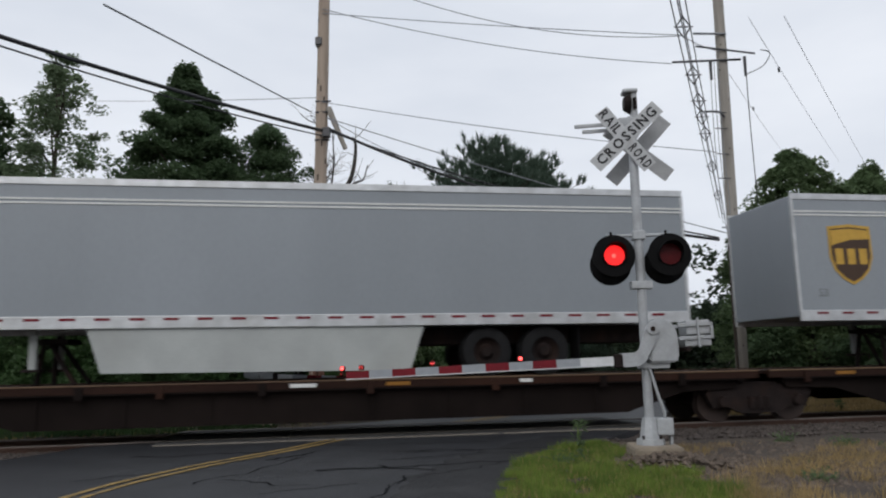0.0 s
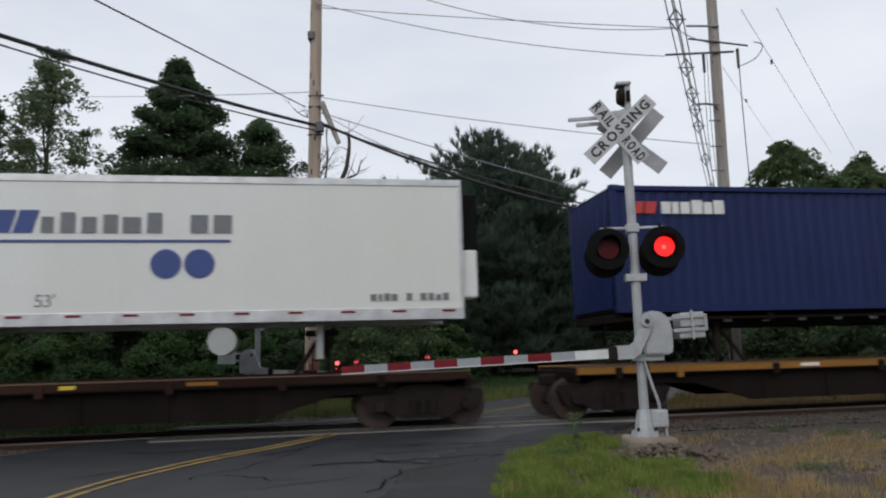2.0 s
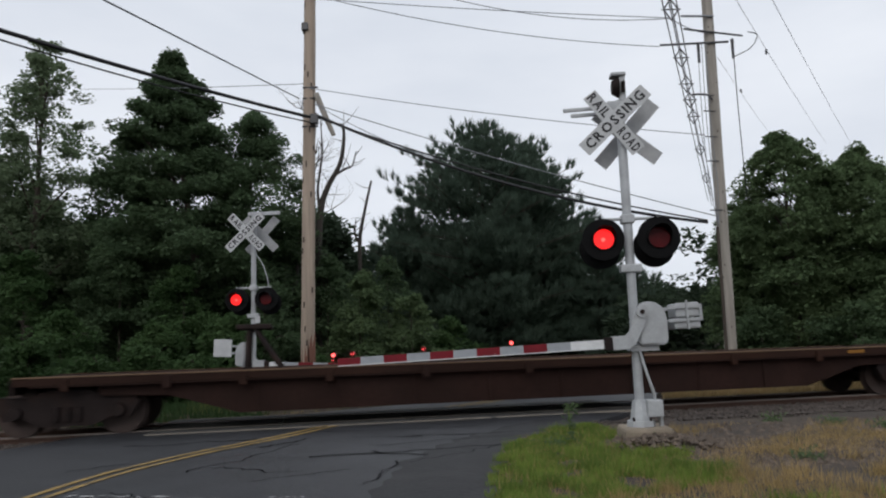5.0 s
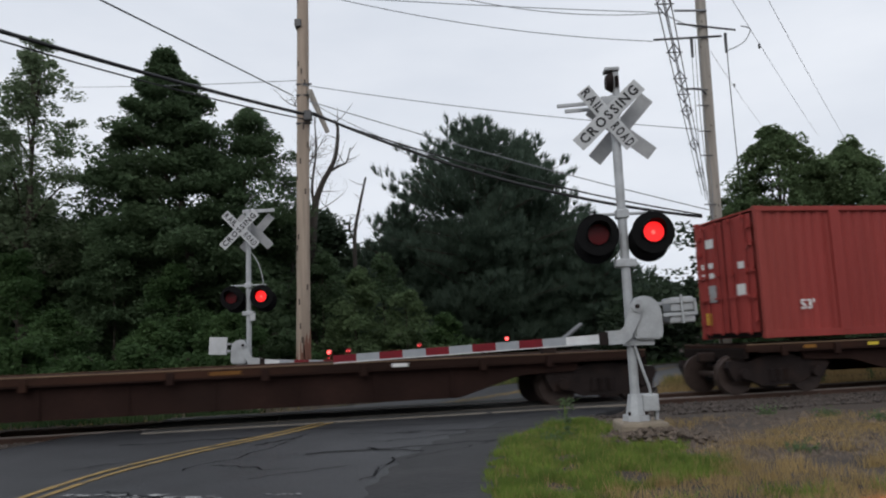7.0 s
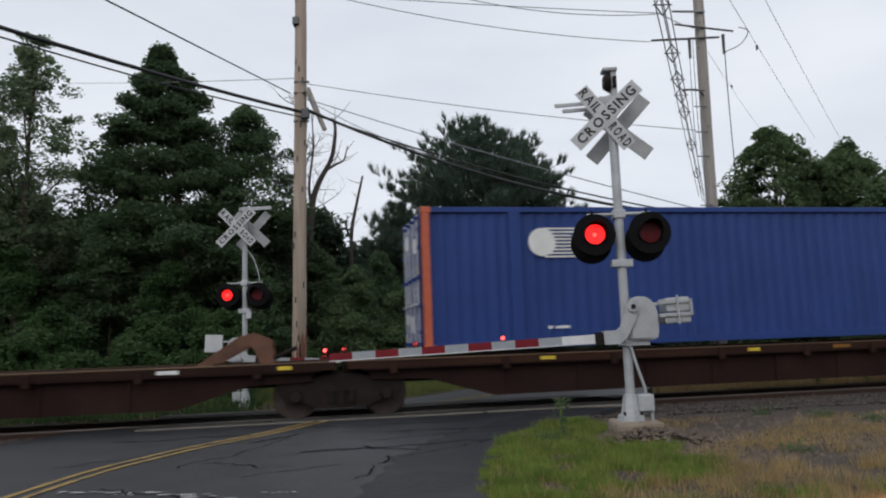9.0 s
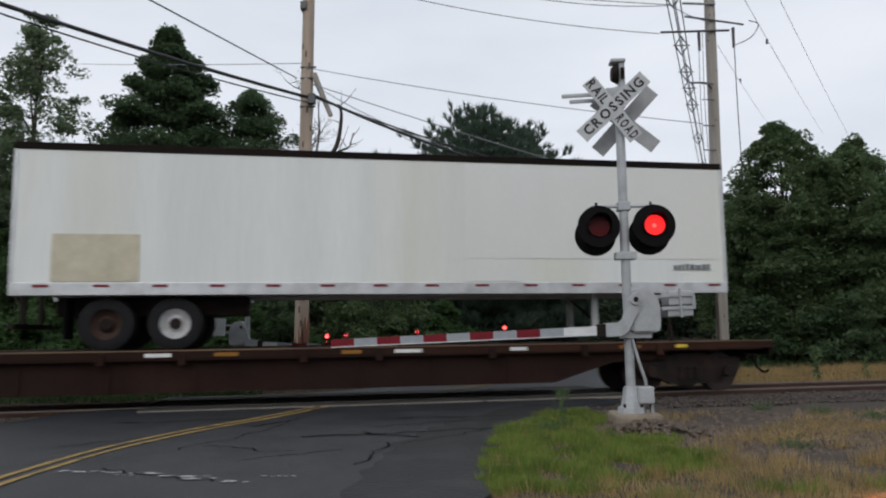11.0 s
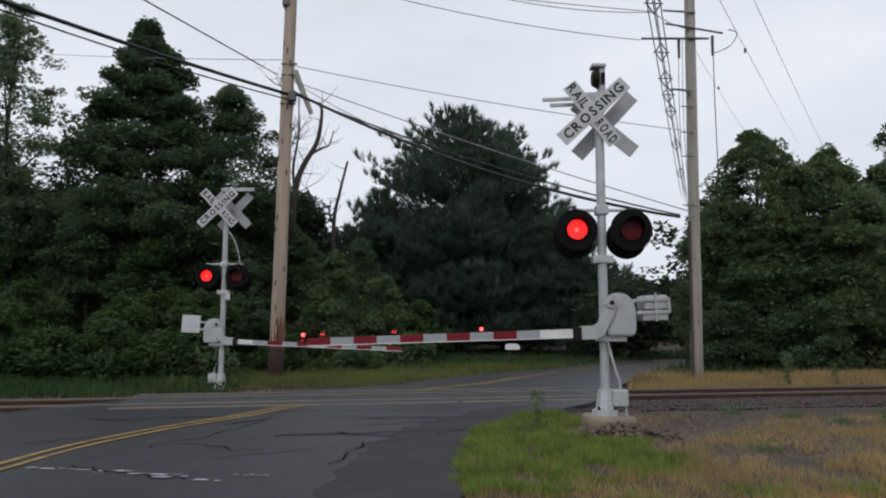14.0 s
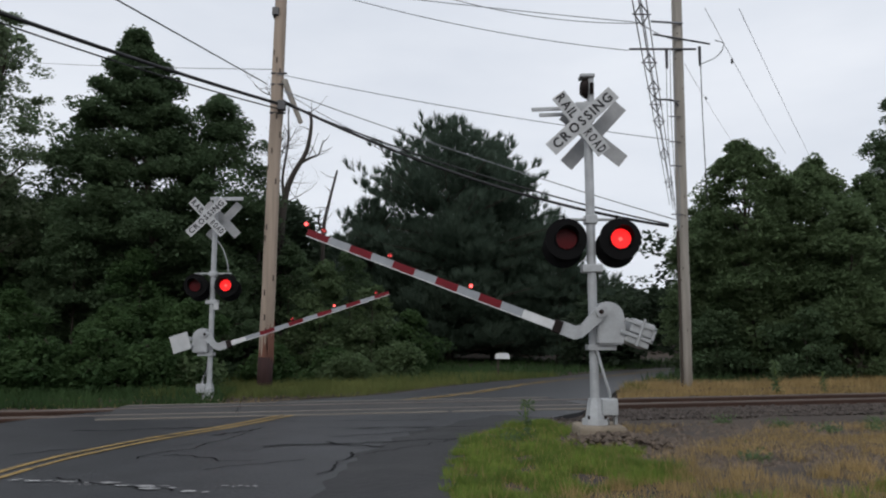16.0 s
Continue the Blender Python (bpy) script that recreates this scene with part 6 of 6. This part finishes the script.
# ---- grass, stones and small things ----
def patchy(x, y, s, k):
    return 0.5 + 0.5 * noise.noise((x * s, y * s, k))


def blades(name, label, rng, pts, height, width, leaf):
    n = len(pts)
    lush = np.array([0.45 + 1.1 * patchy(p[0], p[1], 1.8, 8) for p in pts])[:, None]
    h = height * rng.uniform(0.4, 1.25, (n, 1)) * lush
    a = rng.uniform(0, 2 * math.pi, n)
    s = np.stack([np.cos(a), np.sin(a), np.zeros(n)], axis=1) * width
    lean = rng.normal(size=(n, 3)) * 0.35 * h
    lean[:, 2] = h[:, 0]
    tri = np.stack([pts - s, pts + s, pts + lean], axis=1)
    tagged(part(name, quads_mesh(name, tri), leaf), label, "grass", kind="stuff")


def scatter(rng, n, x0, x1, y0, y1, keep):
    out = []
    while len(out) < n:
        x, y = rng.uniform(x0, x1), rng.uniform(y0, y1)
        if keep(x, y, rng):
            out.append((x, y, ground_height(x, y) - 0.01))
    return np.array(out)


rng = np.random.default_rng(101)


def green_edge(x, y):
    """Above zero inside the green corner of the verge between the road, the footing and the dry grass."""
    wob = 0.55 * noise.noise((x * 1.1, y * 1.1, 7)) + 0.25 * noise.noise((x * 3.1, y * 3.1, 2))
    return min(2.75 + 0.10 * (10 - y) - x, y - 6.55 - 0.42 * max(0.0, x - 0.9)) + wob


def verge(x, y):
    return road_side(x, y) < 0.04 + 0.12 * noise.noise((x * 3, y * 3, 1)) and split_track(x, y)[1] < 12.3


blades("verge_grass", "green grass verge beside the road edge", rng,
       scatter(rng, 40000, 0.2, 4.2, 5.4, 13.2, lambda x, y, r: verge(x, y) and green_edge(x, y) > 0 and r.random() < patchy(x, y, 2.4, 3) * 3.4 - 1.15 - 0.07 * max(0, y - 9.5)), 0.095, 0.006, "grass")
blades("dry_grass", "dry straw-coloured grass on the verge", rng,
       scatter(rng, 60000, 0.4, 14, 5.2, 12.6, lambda x, y, r: verge(x, y) and not (green_edge(x, y) > 0.1 and r.random() < 0.93) and r.random() < patchy(x, y, 0.8, 9) * 1.8 - 0.85 + 0.34 * max(0, 8.3 - y) + 0.5 * (abs(y - 9.7 - 0.1 * x) < 0.55 and x > 4.5)), 0.10, 0.0045, "grass_dry")
tuft = []
for k in range(200):
    x, y = rng.uniform(1.2, 13), rng.uniform(5.4, 9.4)
    if road_side(x, y) < -0.4 and green_edge(x, y) < 0 and rng.random() < 1.2 - 0.25 * max(0, y - 6.5):
        tuft.append(np.array([(x, y, ground_height(x, y) - 0.02)]) + rng.normal(size=(70, 3)) * np.array([0.08, 0.08, 0]))
blades("straw_tufts", "loose tufts of straw-coloured grass on stony soil", rng, np.concatenate(tuft), 0.17, 0.005, "grass_dry")
tuft = []
for k in range(420):
    x, y = rng.uniform(0.2, 4), rng.uniform(5.4, 12.6)
    if verge(x, y) and green_edge(x, y) > 0.05 and rng.random() < patchy(x, y, 1.7, 3) * 2.2 - 0.5:
        tuft.append(np.array([(x, y, ground_height(x, y) - 0.02)]) + rng.normal(size=(60, 3)) * np.array([0.055, 0.055, 0]))
for x, y in ((2.9, 6.6), (3.1, 6.45), (3.9, 6.5), (1.9, 6.2), (4.6, 6.9), (5.6, 7.4)):
    tuft.append(np.array([(x, y, ground_height(x, y) - 0.02)]) + rng.normal(size=(160, 3)) * np.array([0.12, 0.12, 0]))
blades("grass_tufts", "taller tufts of green grass on the verge", rng, np.concatenate(tuft), 0.14, 0.006, "grass")
blades("straw_stalks", "thin straw stalks among the green verge", rng,
       scatter(rng, 2600, 0.4, 5.5, 5.4, 12.4, lambda x, y, r: verge(x, y) and green_edge(x, y) > 0), 0.13, 0.004, "grass_dry")
blades("far_grass", "tall mixed grass along the far side of the track", rng,
       scatter(rng, 26000, -6.5, 7, 18.5, 30, lambda x, y, r: road_side(x, y) < -0.15 and split_track(x, y)[1] > 19.3 and -6.5 < x < 7), 0.26, 0.010, "grass_far")
blades("shade_grass", "low dark grass under the trees beyond the crossing", rng,
       scatter(rng, 16000, -12, 24, 25, 46, lambda x, y, r: road_side(x, y) < -0.2), 0.3, 0.03, "leaf_bush")
blades("far_dry_grass", "pale dry grass along the far side of the track", rng,
       scatter(rng, 26000, 4, 26, 18.0, 27, lambda x, y, r: road_side(x, y) < -0.15 and split_track(x, y)[1] > 18.0 and split_track(x, y)[1] < 20.4 + 2.4 * patchy(x, y, 0.4, 2)), 0.26, 0.010, "grass_dry")
blades("trackside_weeds", "low dark weeds growing up to the far rail", rng,
       scatter(rng, 9000, -16, -4.5, 16, 22, lambda x, y, r: road_side(x, y) < -0.1 and 18.4 + 0.3 * patchy(x, y, 0.9, 4) < split_track(x, y)[1] < 21), 0.28, 0.02, "leaf_bush")
blades("left_dry_grass", "thin dry grass between shrubs and track", rng,
       scatter(rng, 2500, -20, 0, 15, 25, lambda x, y, r: road_side(x, y) < -0.1 and 18.3 < split_track(x, y)[1] < 19.6), 0.12, 0.007, "grass_dry")


def stones(name, label, rng, pts, size, mat="stone"):
    base = np.array([(1, 0, 0), (-1, 0, 0), (0, 1, 0), (0, -1, 0), (0, 0, 1), (0, 0, -1)], float)
    fs = [(0, 2, 4), (2, 1, 4), (1, 3, 4), (3, 0, 4), (2, 0, 5), (1, 2, 5), (3, 1, 5), (0, 3, 5)]
    verts, faces = [], []
    for i, p in enumerate(pts):
        s = size * rng.uniform(0.5, 1.5) * rng.uniform(0.7, 1.2, 3)
        a = rng.uniform(0, 6.3)
        c, d = math.cos(a), math.sin(a)
        for v in base + rng.normal(size=(6, 3)) * 0.22:
            q = v * s
            verts.append((p[0] + c * q[0] - d * q[1], p[1] + d * q[0] + c * q[1], p[2] + q[2] * 0.75))
        faces += [tuple(6 * i + k for k in f) for f in fs]
    data = bpy.data.meshes.new(name)
    data.from_pydata(verts, [], faces)
    tagged(part(name, data, mat), label, "stones", kind="stuff")


def bed_height(n):
    return float(np.interp(abs(n - TRACK_N), (0, 2.0, 3.0, 4.1), (-0.12, -0.12, -0.25, -0.45)))


pts = []
while len(pts) < 14000:
    u, n = rng.uniform(-9, 20), TRACK_N + rng.choice((-1, 1), p=(0.8, 0.2)) * rng.uniform(0.85, 3.6)
    q = on_track(u, n)
    if road_side(q.x, q.y) < 0.05:
        pts.append((q.x, q.y, max(bed_height(n), ground_height(q.x, q.y)) + 0.01))
stones("ballast_stones", "loose grey-brown ballast stones beside the rails", rng, pts, 0.04, "ballast_stone")
pts = scatter(rng, 9000, 1.6, 13, 8.2, 13, lambda x, y, r: road_side(x, y) < -0.4 and green_edge(x, y) < 0.15 and r.random() < patchy(x, y, 0.8, 5) * 1.5 - 0.2)
stones("gravel", "scattered pale gravel on bare soil", rng, pts, 0.026)
lit = B()
bmesh.ops.create_icosphere(lit, subdivisions=3, radius=0.2)
for v in lit.verts:
    v.co *= 1 + 0.5 * noise.noise(v.co * 9)
    v.co.z *= 0.28
tagged(part("litter", lit, "litter", m=pose(3.62, 6.25, -0.05, 0, 0, 20)), "crumpled orange litter lying in the dry grass", "litter")
pts = scatter(rng, 2600, 2.3, 6.5, 8.4, 11.6, lambda x, y, r: green_edge(x, y) < 0.2 and r.random() < 1.15 - 0.55 * abs(y - 9.2 + 0.1 * (x - 3)) - 0.12 * max(0, x - 4) and r.random() < patchy(x, y, 1.4, 12) * 1.6 - 0.3)
big = scatter(rng, 700, 2.4, 12, 7.6, 12.6, lambda x, y, r: road_side(x, y) < -0.5 and green_edge(x, y) < 0 and y > 8.4)
stones("cobbles", "single larger brown stones lying on the soil", rng, big, 0.055)
ring = rng.normal(size=(420, 2)) * np.array([0.42, 0.32])
keepers = [(2.85 + a, 10.25 + b, 0.16 * math.exp(-2.2 * (a * a + b * b)) - 0.02) for a, b in ring if not (abs(2.85 + a - 2.74) < 0.3 and abs(10.25 + b - 10.5) < 0.3)]
stones("footing_stones", "loose stones heaped round the signal footing", rng, keepers, 0.045)
stones("rubble", "spill of pale stones beside the signal footing", rng, pts, 0.05)
wr = np.random.default_rng(6)
clump = np.stack([wr.normal(size=140) * 0.10, wr.normal(size=140) * 0.10, np.abs(wr.normal(size=140)) * 0.07], axis=1)
weed_mesh = quads_mesh("leaves", leaf_quads(clump, 0.035, wr, 0.2, 0.3))
for k in range(16):
    x, y = wr.uniform(1.5, 12), wr.uniform(7.5, 13.3)
    if road_side(x, y) < -0.3:
        low = thing("low_weed", "small green weed growing on stony soil", "weed", pose(x, y, ground_height(x, y), 0, 0, wr.uniform(0, 360)), "low weeds")
        part("leaves", weed_mesh, "leaf_light", low)
# tall weeds by the footing and beyond the track
for x, y, tall in ((1.78, 10.95, 1.0), (10.4, 20.4, 1.5), (12.0, 20.8, 1.0)):
    weed = thing("weed", "thin tall green weed standing beside the railway", "weed", pose(x, y, -0.08), "tall weeds")
    part("stem", tube_mesh("stem", [(0, 0, 0), (0.01, 0, 0.25 * tall), (-0.02, 0, 0.6 * tall)], 0.008, 5), "grass", weed)
    spots = np.stack([wr.normal(size=130) * 0.045 * tall, wr.normal(size=130) * 0.045 * tall, wr.uniform(0.04, 0.62, 130) * tall], axis=1)
    part("leaves", quads_mesh("leaves", leaf_quads(spots, 0.05 * tall, wr, 0.2, 0.3)), "leaf_light", weed)


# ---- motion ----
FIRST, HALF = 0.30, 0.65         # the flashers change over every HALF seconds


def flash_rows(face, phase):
    """Lit: the glow disc stands before the dark lens; unlit: behind it. The slide stands for switching."""
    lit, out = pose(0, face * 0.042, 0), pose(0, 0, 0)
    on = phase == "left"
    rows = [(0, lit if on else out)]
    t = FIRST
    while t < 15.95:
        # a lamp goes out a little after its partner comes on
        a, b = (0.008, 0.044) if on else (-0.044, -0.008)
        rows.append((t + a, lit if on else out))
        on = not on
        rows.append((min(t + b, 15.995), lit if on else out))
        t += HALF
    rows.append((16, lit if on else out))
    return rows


def motions():
    for ob, p, z in moving:
        walk(ob, [(t, at_track(p - SPEED * t, TRACK_N, z)) for t in (0, 4, 8, 12, 16)])
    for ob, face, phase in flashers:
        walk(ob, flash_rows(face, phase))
    for ob, mz, near in gates:
        lift = [(0, -2), (14.7, -2), (14.85, -1.6), (15.0, 0.3), (15.2, 4.4), (15.4, 8.4), (15.6, 12.4), (15.8, 16.5), (16, 20.7)] if near else \
               [(0, -2.5), (14.8, -2.5), (14.95, -2.2), (15.2, 3.6), (15.4, 8.2), (15.6, 11.8), (15.8, 14.8), (16, 17.6)]
        walk(ob, [(t, pose(0.06, 0, mz, 0, a, 0)) for t, a in lift])


motions()
